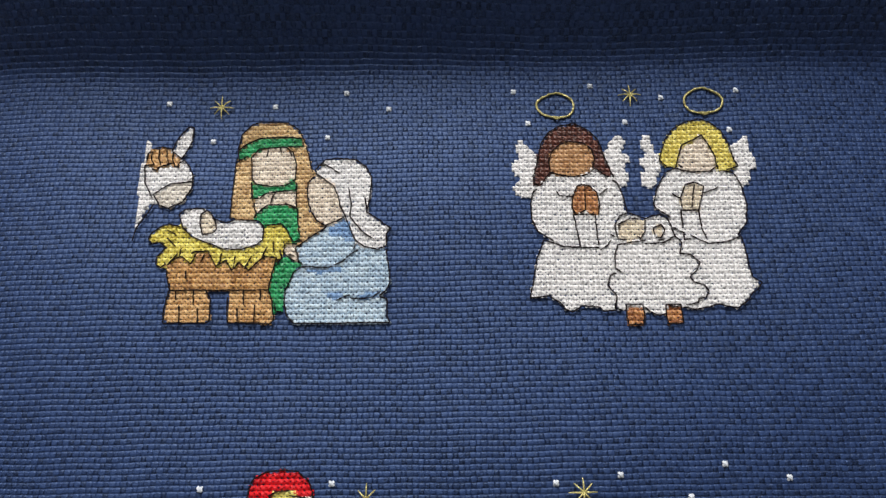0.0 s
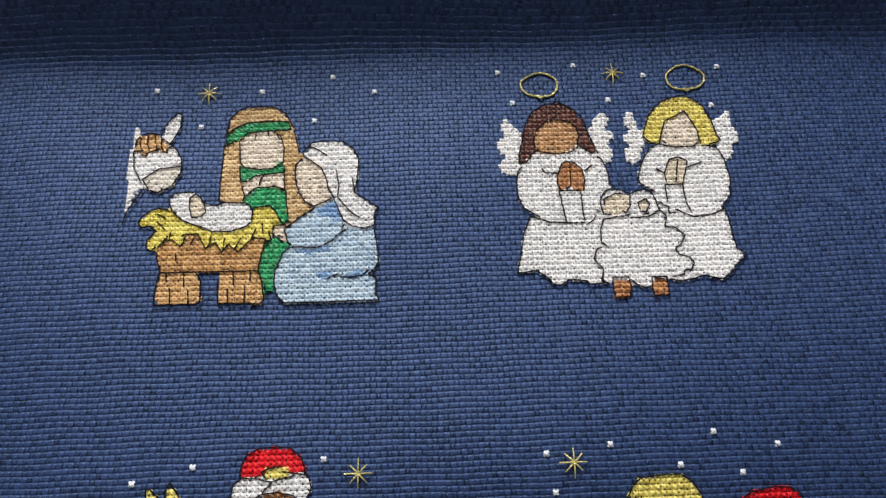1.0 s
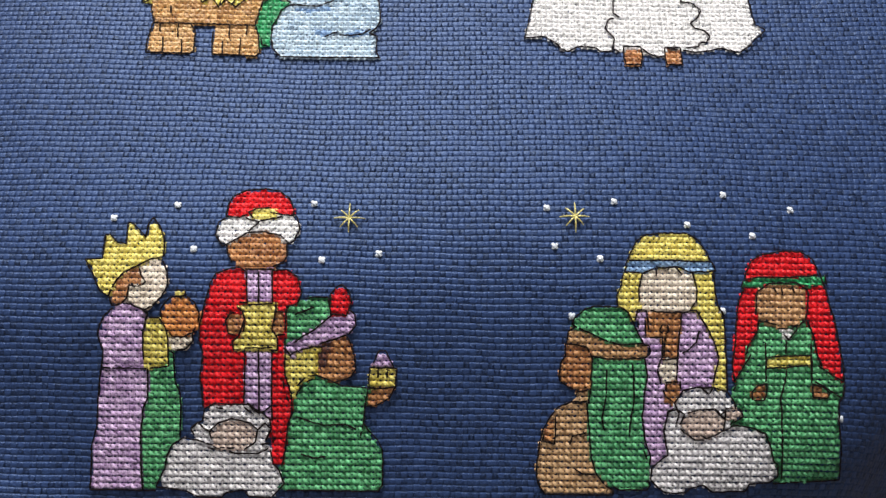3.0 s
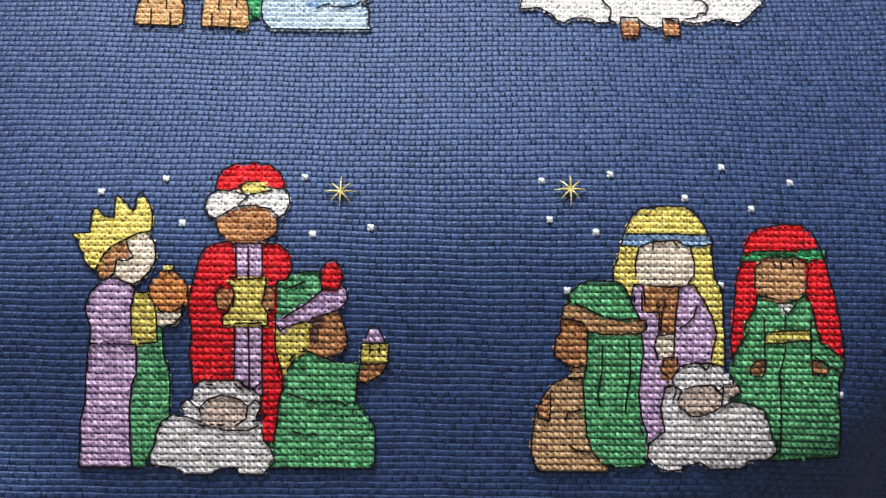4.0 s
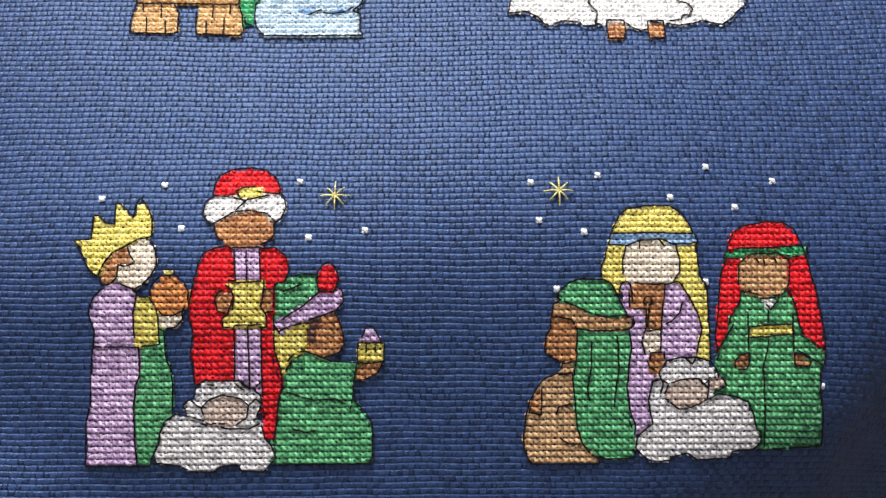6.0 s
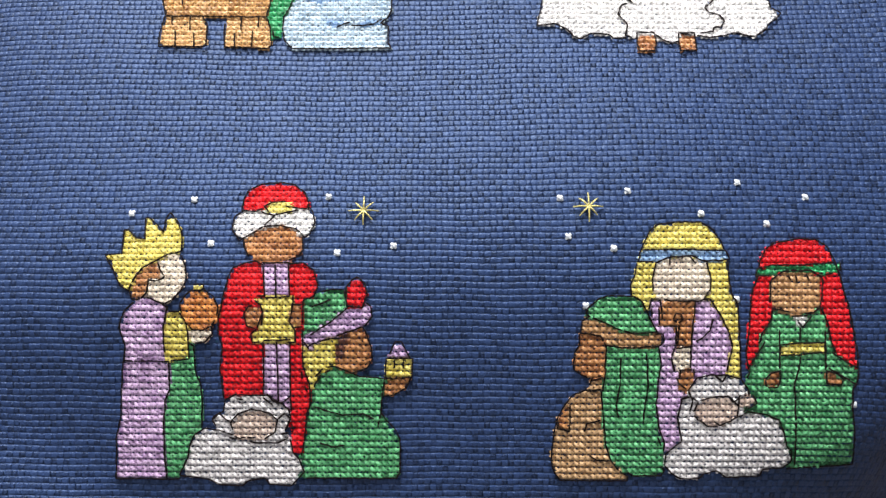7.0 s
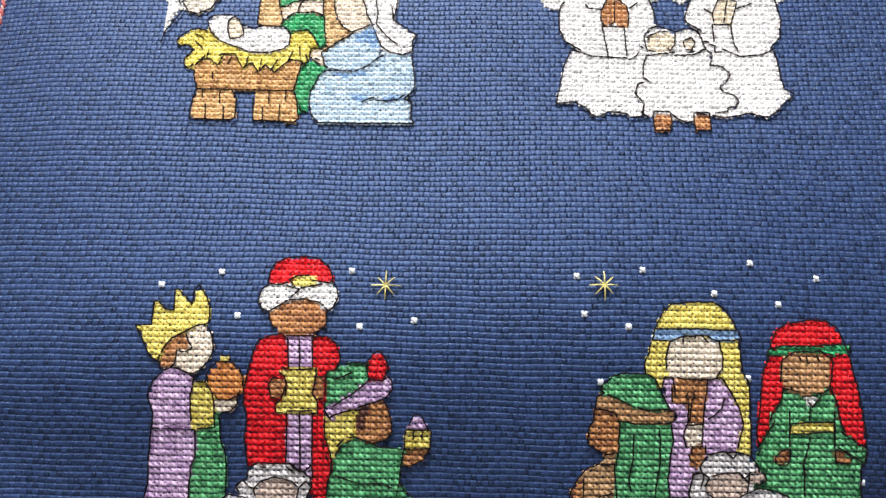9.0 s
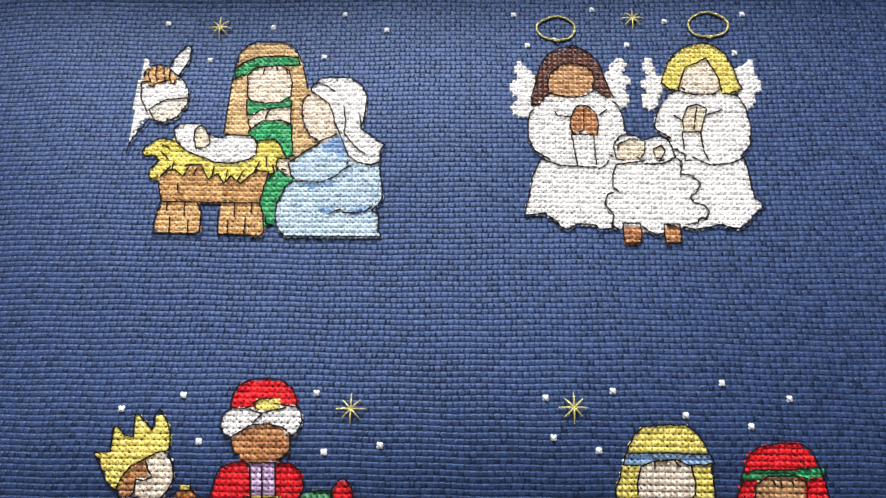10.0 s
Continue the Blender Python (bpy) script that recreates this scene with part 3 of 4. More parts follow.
stitch_figure("stitched_manger", "brown cross-stitched manger with yellow straw", "motif with the manger", [
    ("crib", "cribbrown", 1, [(-51.8, -2.4), (-50.2, -0.2), (-47.6, -0.2), (-46.4, 0.2), (-44.4, 0.2), (-42.8, -0.2), (-41.2, -0.2), (-40, -0.2), (-37, -0.4), (-35.4, -0.4), (-33.2, -1), (-31.6, -1.2), (-32.2, -3.6), (-32.6, -5.8), (-32.8, -7.4), (-51, -7.4), (-51.8, -4.6)]),
    ("leg", "lightbrown", 1, [(-51, -7.4), (-44.4, -7.4), (-43.4, -9), (-43.2, -13.2), (-43.8, -13.6), (-51.6, -13.6), (-51.6, -10.6)]),
    ("leg", "lightbrown", 1, [(-40.2, -7.4), (-32.8, -7.4), (-32, -9.6), (-31.6, -13.2), (-32.2, -13.8), (-40, -13.6), (-40.2, -10.2)]),
    ("straw", "straw", 1, [(-56, 2.6), (-55.6, 3.8), (-54, 5.2), (-52.4, 5.8), (-50.4, 5.2), (-48.4, 3.4), (-45.8, 2), (-41.8, 0.6), (-38.2, 0.4), (-35.6, 1.2), (-34.2, 2.4), (-34.2, 5.4), (-31, 5.6), (-29.8, 4.2), (-29, 2.4), (-30.2, 1.4), (-31.2, 0.2), (-30.6, -1.4), (-31.6, -1.6), (-33.8, -0.8), (-34.8, -1.6), (-36.8, -3.6), (-38.6, -2), (-39.8, -3.8), (-41.2, -1.6), (-42.8, -2.8), (-44.4, -0.2), (-46.6, -0.2), (-47.6, -2.4), (-49.4, -0.8), (-51.4, -1.6), (-53, -3), (-54, -2.4), (-54, -0.8), (-52.4, 1), (-53.6, 2), (-55.2, 1.8)]),
], [
    [(-49.8, -7.4), (-49.6, -9.2)],
    [(-46.6, -7.2), (-46.4, -10.2)],
    [(-49, -10.4), (-48.6, -13.6)],
    [(-45.6, -10.8), (-45.4, -13.6)],
    [(-37.4, -7.4), (-37.2, -10.2)],
    [(-34.2, -7.2), (-34.2, -9.4)],
    [(-38.4, -10.8), (-38.2, -13.6)],
    [(-35.2, -10.2), (-35.2, -13.6)],
    [(-39.4, -0.8), (-39.6, -3.6)],
    [(-36.4, -0.8), (-37.6, -3.4)],
    [(-48.4, -3.6), (-48.2, -5.2)],
    [(-45.2, -0.4), (-45.8, -2)],
    [(-42, -0.2), (-42.2, -2)],
    [(-33.6, 1), (-34.4, -1)],
    [(-32.4, 2), (-32.2, 0)],
    [(-52.4, 2.8), (-50.8, 1.2)],
    [(-52.6, 4.6), (-51, 3.6)],
    [(-49.6, 0.8), (-49.8, -0.8)],
])
stitch_figure("stitched_figure", "tan-scarfed figure with green headband cross-stitched in cotton", "motif with the manger", [
    ("headscarf", "tan", 1, [(-41, 6.8), (-41, 11.4), (-40.8, 17.4), (-40.6, 21.8), (-40, 25), (-38.4, 26.8), (-36.8, 27.6), (-31, 27.4), (-28.6, 25.6), (-27.4, 23), (-26.4, 19.6), (-25.6, 16.4), (-26.2, 14.6), (-25.6, 11.6), (-25, 8.4), (-23.8, 6.2), (-22.4, 5), (-24.6, 2.4), (-27, 2), (-31, 5.4), (-36.4, 6.4)]),
    ("face", "skin", 1, [(-37.6, 17.4), (-37.8, 19.8), (-36.4, 21.6), (-31.4, 22), (-29.6, 20.8), (-28.8, 17.8), (-28.8, 15), (-30.8, 13.6), (-33.6, 13.4), (-36.4, 14), (-37.4, 15.2)]),
    ("headband", "green", 1, [(-40.6, 21.4), (-38.8, 22.8), (-36.4, 24), (-32, 24.2), (-28, 23.8), (-27.6, 22), (-31.8, 22), (-35.8, 21.8), (-37.6, 20.6), (-40.2, 19)]),
    ("collar", "green", 1, [(-37.4, 14.4), (-34.2, 13.4), (-31.4, 13.6), (-28.8, 15.4), (-28.6, 12.6), (-31.4, 12.4), (-34.6, 12), (-35.6, 11), (-37, 10.8)]),
    ("sleeve", "skin", 1, [(-36.6, 11), (-34, 12.2), (-32.4, 12.6), (-28.6, 12.4), (-28.4, 9), (-30, 9.6), (-32.2, 9.6), (-33.8, 9.6), (-36, 7.8), (-36.6, 9)]),
    ("tunic", "green", 1, [(-36.2, 7.8), (-33.8, 9.6), (-31.2, 9.6), (-28.2, 8.6), (-28, 6.4), (-27.4, 2.4), (-28.6, 1.8), (-30, 4.8), (-31.4, 5.6), (-36.4, 6)]),
    ("hem", "green", 1, [(-30.6, -0.2), (-27.4, -1), (-27.2, -4.8), (-29, -7), (-29.2, -11.6), (-31.4, -11.4), (-31.8, -9.2), (-32.6, -6.4), (-32.2, -3.4), (-31, -2)]),
], [
    [(-32.4, 12.6), (-33.2, 11), (-33.4, 10)],
    [(-34.6, 21.6), (-34.8, 20)],
    [(-32.2, 22), (-32, 20.8)],
    [(-30.6, 21.6), (-29.8, 20)],
])
stitch_figure("stitched_donkey", "white and brown cross-stitched donkey head on blue cloth", "motif with the manger", [
    ("neck", "white", 0, [(-59, 24), (-58, 23.4), (-58.6, 19.4), (-58.6, 17.6), (-58.2, 14.8), (-56.4, 11.8), (-55.6, 10), (-57, 9.6), (-58, 7.4), (-58.6, 5.4), (-59.2, 3.8), (-59, 7), (-59.2, 10.8), (-59.4, 14.6), (-59.4, 17.6), (-59.2, 20), (-59.2, 22.8)]),
    ("head", "white", 1, [(-58.6, 18.2), (-58.2, 14.6), (-56.4, 11.4), (-54.8, 9.6), (-52.8, 9), (-50.8, 10), (-49.4, 12), (-48.8, 13.8), (-49, 16), (-49.8, 17.8), (-51, 19.4), (-52, 18.8), (-58.2, 18.4)]),
    ("muzzle", "offwhite", 1, [(-56.2, 12), (-53.4, 14.2), (-49, 14.8), (-49, 13.2), (-50.4, 10.4), (-52.8, 9.2), (-54.8, 9.6)]),
    ("ear", "white", 1, [(-53.6, 21.4), (-52.6, 20.6), (-51.6, 19.8), (-50.6, 21.6), (-49.8, 23.8), (-49.8, 26.6), (-50.6, 26.8), (-52.2, 25), (-53, 23.6)]),
    ("fringe", "lightbrown", 1, [(-58.2, 21), (-57.2, 22), (-55.6, 22.4), (-53.8, 21.8), (-52.2, 19.6), (-52, 17.8), (-54, 18.4), (-55.6, 18), (-56.2, 17.2), (-58.2, 18), (-58.4, 19.4)]),
], [
    [(-59, 2.4), (-58.6, 5), (-57.4, 7), (-55.8, 10)],
    [(-57.4, 21.6), (-57.6, 19.8), (-56.8, 18.4)],
    [(-56.2, 22), (-56.2, 20.4), (-55.6, 18.4)],
    [(-54.6, 22), (-54.6, 20), (-54, 18.6)],
    [(-53.4, 21), (-53.4, 19.6), (-52.8, 18.4)],
])
stitch_figure("stitched_lamb", "white woolly cross-stitched lamb with brown hooves", "motif with the haloes", [
    ("hoof", "brown", 1, [(33.6, -11), (36.6, -11), (36.8, -13.2), (36.4, -14.8), (33.6, -14.8), (33.4, -13.4)]),
    ("hoof", "brown", 1, [(41, -11), (43.8, -11), (43.8, -13.2), (43.8, -14.6), (41, -14.8), (40.8, -13.2)]),
    ("fleece", "white", 1, [(33, 0.8), (36, 1.4), (41, 1.8), (44.4, 2.4), (45.4, 1.2), (44.8, -1), (46.8, -1.2), (48.4, -2.8), (47.6, -4.4), (46.2, -5.6), (46.8, -6.6), (48.6, -7.2), (49.4, -8.6), (48.6, -9.8), (47.2, -10), (47, -10.8), (44.8, -11), (43.2, -11.4), (41.6, -11.2), (40.8, -12.8), (39.4, -13.2), (37.8, -12.4), (36.8, -11.4), (33.8, -11.4), (32.6, -12), (31.4, -11.6), (32, -9.4), (30.4, -7.2), (31.2, -5.2), (33.2, -4.6), (32.2, -3.8), (32.4, -1)]),
    ("topknot", "white", 1, [(32.8, 4.8), (33.8, 6.6), (35.6, 7.4), (37.2, 6.8), (38.8, 6.2), (41.6, 7), (43.2, 6.2), (43.8, 4.2), (44.4, 2.4), (41.6, 1.2), (37.2, 1), (33.6, 1), (33, 2.8)]),
    ("face", "cream", 1, [(33.6, 5), (36, 6.2), (38.8, 6), (38.6, 3.4), (37.6, 2), (37, 2.6), (35.6, 1), (34.8, 1.8), (33.4, 2)]),
    ("ear", "cream", 1, [(40.2, 4.2), (41.8, 5), (42.4, 3.8), (41.6, 2.2), (40.4, 2.4)]),
], [
])
stitch_figure("stitched_angel", "white-robed winged figure with dark brown stitched hair", "motif with the haloes", [
    ("wing", "white", 0, [(14.8, 22.8), (15.6, 23), (17, 21.2), (18.4, 19.6), (18, 12.4), (17.4, 10.6), (14.6, 10.6), (13.4, 11.6), (13.4, 13), (14.4, 13.8), (15.2, 14.4), (13.8, 15.4), (13.4, 17), (13.8, 18.4), (15, 18.8), (14.6, 20.8)]),
    ("wing", "white", 0, [(32.2, 20.2), (33.4, 22.8), (35, 24), (36.2, 23.4), (36.4, 21.8), (35.2, 20), (37.2, 19.6), (37.4, 18.8), (35.8, 17.2), (35.2, 16.6), (36.6, 16), (36.4, 13.6), (35.4, 12.4), (34.4, 12.4), (33.4, 15.4), (32.6, 17.8)]),
    ("skirt", "white", 1, [(19, 1.8), (23, 0.4), (29.4, 0.2), (31.8, 3), (33.4, 2), (33.4, -3.2), (31.2, -5.4), (30.4, -7.2), (31.6, -9.4), (31.6, -12), (29.2, -12.2), (28.6, -11.4), (25.4, -11.2), (23.4, -12.4), (22.2, -11.8), (21.2, -10.4), (19.2, -9.2), (15.8, -9.6), (16.6, -6.2), (17.4, -2)]),
    ("robe", "white", 1, [(16.8, 9.4), (17.2, 11.2), (19, 13), (20.8, 15.8), (22.8, 15.2), (25.6, 14.8), (28.4, 15.4), (29.8, 16.8), (32.2, 14.8), (34, 13.6), (35, 10.6), (35.4, 7.6), (34.4, 6), (33.2, 3.6), (31.2, 0.8), (29.4, -0.4), (27.2, 0.2), (25.8, 0.6), (23, 0.4), (20.8, 1.6), (17.8, 3.6), (16.8, 6)]),
    ("sleeve", "white", 1, [(25, 7), (29.2, 7), (29.4, -0.4), (25.8, 0.6)]),
    ("hair", "darkbrown", 1, [(17.6, 13), (17.8, 15.4), (18.6, 18.4), (19.6, 22.2), (21.2, 24.6), (23.4, 26), (26.4, 26.6), (29.2, 25), (31, 22.8), (31.8, 19.6), (32.8, 16.6), (33.4, 14.8), (30.6, 16), (29.4, 17.2), (28.4, 15.4), (21.2, 15.4), (19.6, 13.6)]),
    ("face", "tanskin", 1, [(20.8, 17.8), (21.4, 20.2), (23.2, 21.8), (25, 22.6), (27.8, 22.2), (29.4, 21), (30, 19), (29.4, 16.8), (27.8, 15.4), (25, 15), (22.2, 15.2), (21, 16.4)]),
    ("hand_patch", "brown", 1, [(25, 10.6), (26, 12.8), (27.2, 13.2), (28.4, 13), (29.8, 11.6), (30.2, 9.4), (29.8, 7), (28.6, 6.8), (27.4, 8), (25.4, 6.8), (24.8, 8.2)]),
], [
    [(22, 11.8), (22.6, 10.8), (25, 10.6)],
    [(30.4, 11.2), (32, 12.4)],
    [(27.6, 13), (27.4, 8)],
])
stitch_figure("stitched_angel", "white-robed winged figure with yellow stitched hair", "motif with the haloes", [
    ("wing", "white", 0, [(39.4, 23), (40.4, 24.2), (41.6, 23.6), (41.8, 21.4), (42.8, 19), (43, 16.6), (42.2, 14.2), (41, 12.4), (39.4, 12.8), (38.6, 14.2), (39.2, 16), (39.8, 16.8), (38.8, 18), (39.4, 19.6), (40.6, 20), (39.6, 21.2)]),
    ("wing", "white", 0, [(56.6, 21.2), (58.2, 21.8), (60.2, 23.4), (61.2, 23.2), (61, 21), (61.4, 19.4), (62.6, 18), (61.8, 16.6), (60, 16.4), (60.6, 15.4), (60.2, 13.4), (59, 12.2), (58.4, 13.4), (57.6, 15.8), (56.6, 17.6)]),
    ("skirt", "white", 1, [(44, 4.2), (50.6, 1), (54, 1.2), (57, 2.4), (57.4, 0), (57.6, -3.4), (58, -5.8), (59.6, -7), (58.6, -8.2), (57.6, -8.8), (56.6, -10.2), (54.4, -11.8), (52.2, -11.4), (50.8, -11), (49, -11.6), (46.4, -12), (44.2, -11.6), (42.8, -6.6)]),
    ("robe", "white", 1, [(40.8, 9.4), (41.8, 12.4), (43.6, 15.6), (45.8, 16.6), (48.6, 15.8), (52, 15.8), (55.4, 16), (57.2, 15.4), (58.4, 12.8), (59, 9.2), (58.4, 5.2), (56.4, 2.6), (54, 1.2), (50.6, 1), (49.6, 4.2), (47.6, 4.8), (46, 3.6), (44, 4.2), (43.8, 6.4), (41.2, 8.2)]),
    ("sleeve", "white", 1, [(46, 7.8), (49.4, 7.8), (49.8, 2.2), (46, 1.8)]),
    ("hair", "yellow", 1, [(42.8, 18.4), (43.6, 20.8), (44.6, 23.2), (46.2, 25.2), (48.6, 26.6), (51.6, 27.2), (53.8, 26.4), (55.8, 24.4), (57, 21.2), (57.6, 18.2), (58.2, 17), (55.8, 16), (54.2, 16.4), (53.8, 19.4), (52.6, 22), (51.8, 23.8), (49.8, 22.6), (47.6, 21.6), (46.8, 19.6), (46, 16.8), (44.2, 16.8)]),
    ("face", "skin", 1, [(46.6, 19), (47.2, 21.2), (49.6, 22.4), (51.8, 23.8), (53.2, 21.8), (54.2, 18.8), (54, 17), (52.6, 16), (50.2, 15.6), (48, 16), (46.6, 17.4)]),
    ("hand_patch", "cream", 1, [(46.2, 10.4), (47.4, 13.2), (49.4, 13.6), (51, 12.8), (50.6, 11.2), (49.4, 7.4), (48.4, 8.2), (46.4, 7.4)]),
], [
    [(44.6, 11.4), (45.6, 10.6), (46.2, 10.4)],
    [(50.8, 11.4), (52.8, 12), (53.8, 12.6)],
    [(49.2, 13.2), (48.2, 8.4)],
])
stitch_figure("stitched_sheep", "grey-white cross-stitched sheep lying before the robes", "motif with the crown", [
    ("fleece", "wool", 1, [(-44.8, -86.6), (-44.2, -85.4), (-43.4, -84), (-43, -82), (-42, -80.2), (-40.4, -79.2), (-38, -79.4), (-34.4, -80.6), (-30, -80.6), (-26.4, -79.8), (-25.8, -83), (-24.8, -84), (-24, -86), (-25, -87), (-26.2, -88.2), (-29.8, -88), (-30.6, -87), (-33.4, -87.4), (-34.4, -88.2), (-38.4, -88), (-40, -87.2)]),
    ("topknot", "wool", 1, [(-37.2, -76.6), (-36.6, -74.6), (-35, -73.8), (-32.4, -74), (-29.8, -74), (-28, -75), (-26.4, -76), (-26, -77.6), (-27, -79.4), (-26.6, -80.6), (-28.2, -81.4), (-31.8, -81.4), (-36.2, -80.6), (-38, -79.6), (-39, -77.8), (-37.8, -76.8)]),
    ("face", "pinkwool", 1, [(-36, -78.2), (-34.8, -77), (-32.6, -76.2), (-29.4, -76.8), (-28.2, -77.8), (-28.6, -79.6), (-30.4, -80.8), (-33.2, -81.2), (-35.4, -80.4)]),
], [
    [(-39, -77.6), (-37.8, -76.8), (-37, -77.6), (-35.8, -78.2)],
    [(-28.2, -77.8), (-27, -76.8), (-26, -77.6), (-26.8, -79.2)],
])
stitch_figure("stitched_king", "red-robed figure in white turban cross-stitched in cotton", "motif with the crown", [
    ("turban_cap", "red", 1, [(-34.2, -44.6), (-34, -42.6), (-33.2, -41), (-31.4, -40), (-28.4, -39.6), (-25.6, -40), (-23.8, -41.6), (-23.2, -43.2), (-23.2, -44.4), (-27, -43.8), (-29.6, -43.8), (-31.8, -44.8)]),
    ("turban", "white", 1, [(-35.6, -47.8), (-35.2, -45.6), (-34, -44.8), (-31.8, -44.4), (-30, -45.2), (-28.6, -45.4), (-26, -44.8), (-23.2, -43.8), (-22.4, -44.8), (-22, -46.6), (-22.6, -48.4), (-23.6, -49.2), (-25, -47.8), (-27.6, -47.2), (-30.2, -47.4), (-32.4, -48.6), (-34.2, -49.8)]),
    ("jewel", "yellow", 1, [(-30.6, -43.8), (-29.4, -43.2), (-27, -43), (-25.6, -43.6), (-26, -44.8), (-28.2, -45.2), (-29.8, -44.8)]),
    ("robe", "red", 1, [(-37.4, -62.6), (-36.6, -58.8), (-35.6, -55.4), (-35, -54.2), (-32.8, -53.4), (-31.2, -53.2), (-30.2, -53.8), (-29.8, -58.8), (-29.8, -65.8), (-30.2, -65.8), (-30.4, -74.8), (-37, -74.4), (-37.4, -69.6), (-36.8, -66.8), (-37.4, -64.6)]),
    ("robe", "red", 1, [(-26, -53.6), (-23.8, -53.4), (-22, -54.4), (-21.2, -57), (-21.8, -58.6), (-23.6, -59.4), (-23.8, -66.2), (-23.8, -69.4), (-22.8, -72.2), (-22.6, -75.2), (-23.4, -76.8), (-23.8, -81), (-24.4, -83.4), (-25.8, -83), (-25.8, -77.6), (-26, -72.8), (-25.8, -65.8), (-25.8, -58.6)]),
    ("panel", "lavender", 1, [(-30.4, -53.4), (-25.8, -53.4), (-25.8, -58.8), (-29.8, -59)]),
    ("panel", "lavender", 1, [(-30.2, -65.6), (-25.8, -65.4), (-25.8, -72.8), (-26, -76.8), (-27.8, -76.8), (-29, -75.4), (-30.4, -74.4)]),
    ("face", "brown", 1, [(-33.6, -49.6), (-32.4, -48.6), (-30.2, -47.6), (-27.6, -47.2), (-25.4, -47.8), (-24, -49.2), (-23.8, -51.2), (-24.4, -52.4), (-26, -53), (-28.6, -53.4), (-31.2, -53.2), (-32.6, -52.4), (-33.4, -51)]),
    ("casket", "yellow", 1, [(-32.2, -58.8), (-25.2, -58.6), (-25.2, -59.6), (-25.8, -62.8), (-25, -64), (-25, -65.8), (-32, -65.8), (-32.2, -64.6), (-31.2, -63.8), (-30.2, -61.2), (-30.6, -60)]),
    ("hand_patch", "brown", 1, [(-33.2, -61.4), (-32.6, -60.4), (-30.8, -60.2), (-30.2, -61.8), (-30.4, -63.2), (-31.4, -63.8), (-32.8, -63.4)]),
    ("hand_patch", "brown", 1, [(-26, -61.2), (-25.2, -60), (-23.8, -60), (-23.8, -63.4), (-25.2, -63.6), (-25.8, -62.8)]),
], [
    [(-28.2, -53.8), (-28, -58.8)],
    [(-28, -65.8), (-28, -75.2)],
    [(-29.8, -73.8), (-29, -74.8), (-28, -75.3), (-27, -74.9), (-26.1, -74.1)],
    [(-28.6, -45.4), (-30.2, -47.2)],
])
stitch_figure("stitched_king", "crowned figure in lavender robe cross-stitched in cotton", "motif with the crown", [
    ("crown", "yellow", 1, [(-56.2, -52.2), (-53.4, -52), (-53.4, -48), (-52.6, -48), (-51.2, -49.4), (-49.8, -49.6), (-50, -46), (-49.2, -46), (-47.4, -47.8), (-46.8, -48.4), (-46.6, -46), (-46, -45), (-44.8, -46.4), (-43.8, -48.4), (-43.6, -51.6), (-46, -52.2), (-47.8, -53.2), (-49.8, -54.2), (-51, -55.8), (-51.6, -56.8), (-52, -58), (-53.4, -57.2), (-54.2, -55.6), (-55, -54)]),
    ("hair", "brown", 1, [(-51.2, -56.4), (-50.2, -54.6), (-48.6, -53.6), (-47.4, -53.4), (-47, -54.6), (-46.2, -55.8), (-47.4, -56.4), (-48.8, -56.2), (-49, -58.2), (-50, -59.2), (-51.4, -59.4), (-51.8, -58)]),
    ("face", "skin", 1, [(-47.4, -53.6), (-45.6, -52.2), (-43.6, -52.4), (-42.8, -54.2), (-42.6, -56.4), (-43.4, -58), (-44.8, -59.4), (-46, -60), (-47.4, -59.6), (-48.6, -59), (-49.6, -58.8), (-49, -56.4), (-47, -56)]),
    ("gown", "lavender", 1, [(-53.2, -68.8), (-45.8, -68.8), (-45.8, -73), (-46.6, -74.6), (-47, -77.8), (-47.2, -82.8), (-47, -87.2), (-55.4, -87.2), (-55, -80.4), (-54.2, -77.8), (-53.8, -73)]),
    ("cape", "lavender", 1, [(-53.6, -64), (-53.4, -62.8), (-52.6, -61), (-51.2, -59.8), (-50, -58.8), (-48.2, -59.2), (-46.4, -60.2), (-45.6, -60.6), (-46, -61.8), (-46.4, -64), (-46.4, -68.6), (-53.2, -68.8), (-52.8, -66.4)]),
    ("underrobe", "green2", 1, [(-45.4, -68.8), (-42.4, -68.4), (-42.4, -66), (-41.6, -66.4), (-41.4, -70.4), (-40.6, -72.8), (-40.6, -76.2), (-40.8, -79), (-42.4, -79.8), (-43.2, -81.6), (-43.8, -83.6), (-44.2, -85.4), (-45, -87.2), (-46.8, -87.2), (-47, -82.8), (-46.8, -77.8), (-46.6, -74.6), (-45.6, -73)]),
    ("sleeve", "yellow", 1, [(-45.4, -61.2), (-43.8, -61.2), (-42.8, -62.6), (-42.4, -64.8), (-42.4, -68.6), (-46.4, -68.8), (-46.6, -66.4), (-46.4, -63.6)]),
    ("jar", "orange", 1, [(-43.6, -60), (-42.6, -58.6), (-41.8, -58), (-39.8, -57.8), (-38.2, -58.8), (-37.4, -60.6), (-37.6, -61.8), (-38.4, -63.4), (-39.8, -64), (-41.6, -64), (-42.8, -62.6), (-43.4, -61.4)]),
    ("lid", "yellow", 1, [(-41.4, -57), (-39.8, -57), (-39.6, -58), (-41.4, -58)]),
    ("hand_patch", "skin", 1, [(-42.4, -64), (-40.8, -64.2), (-38.4, -63.2), (-38.4, -64.6), (-39.6, -65.8), (-41.2, -66), (-42.4, -65.4)]),
], [
])
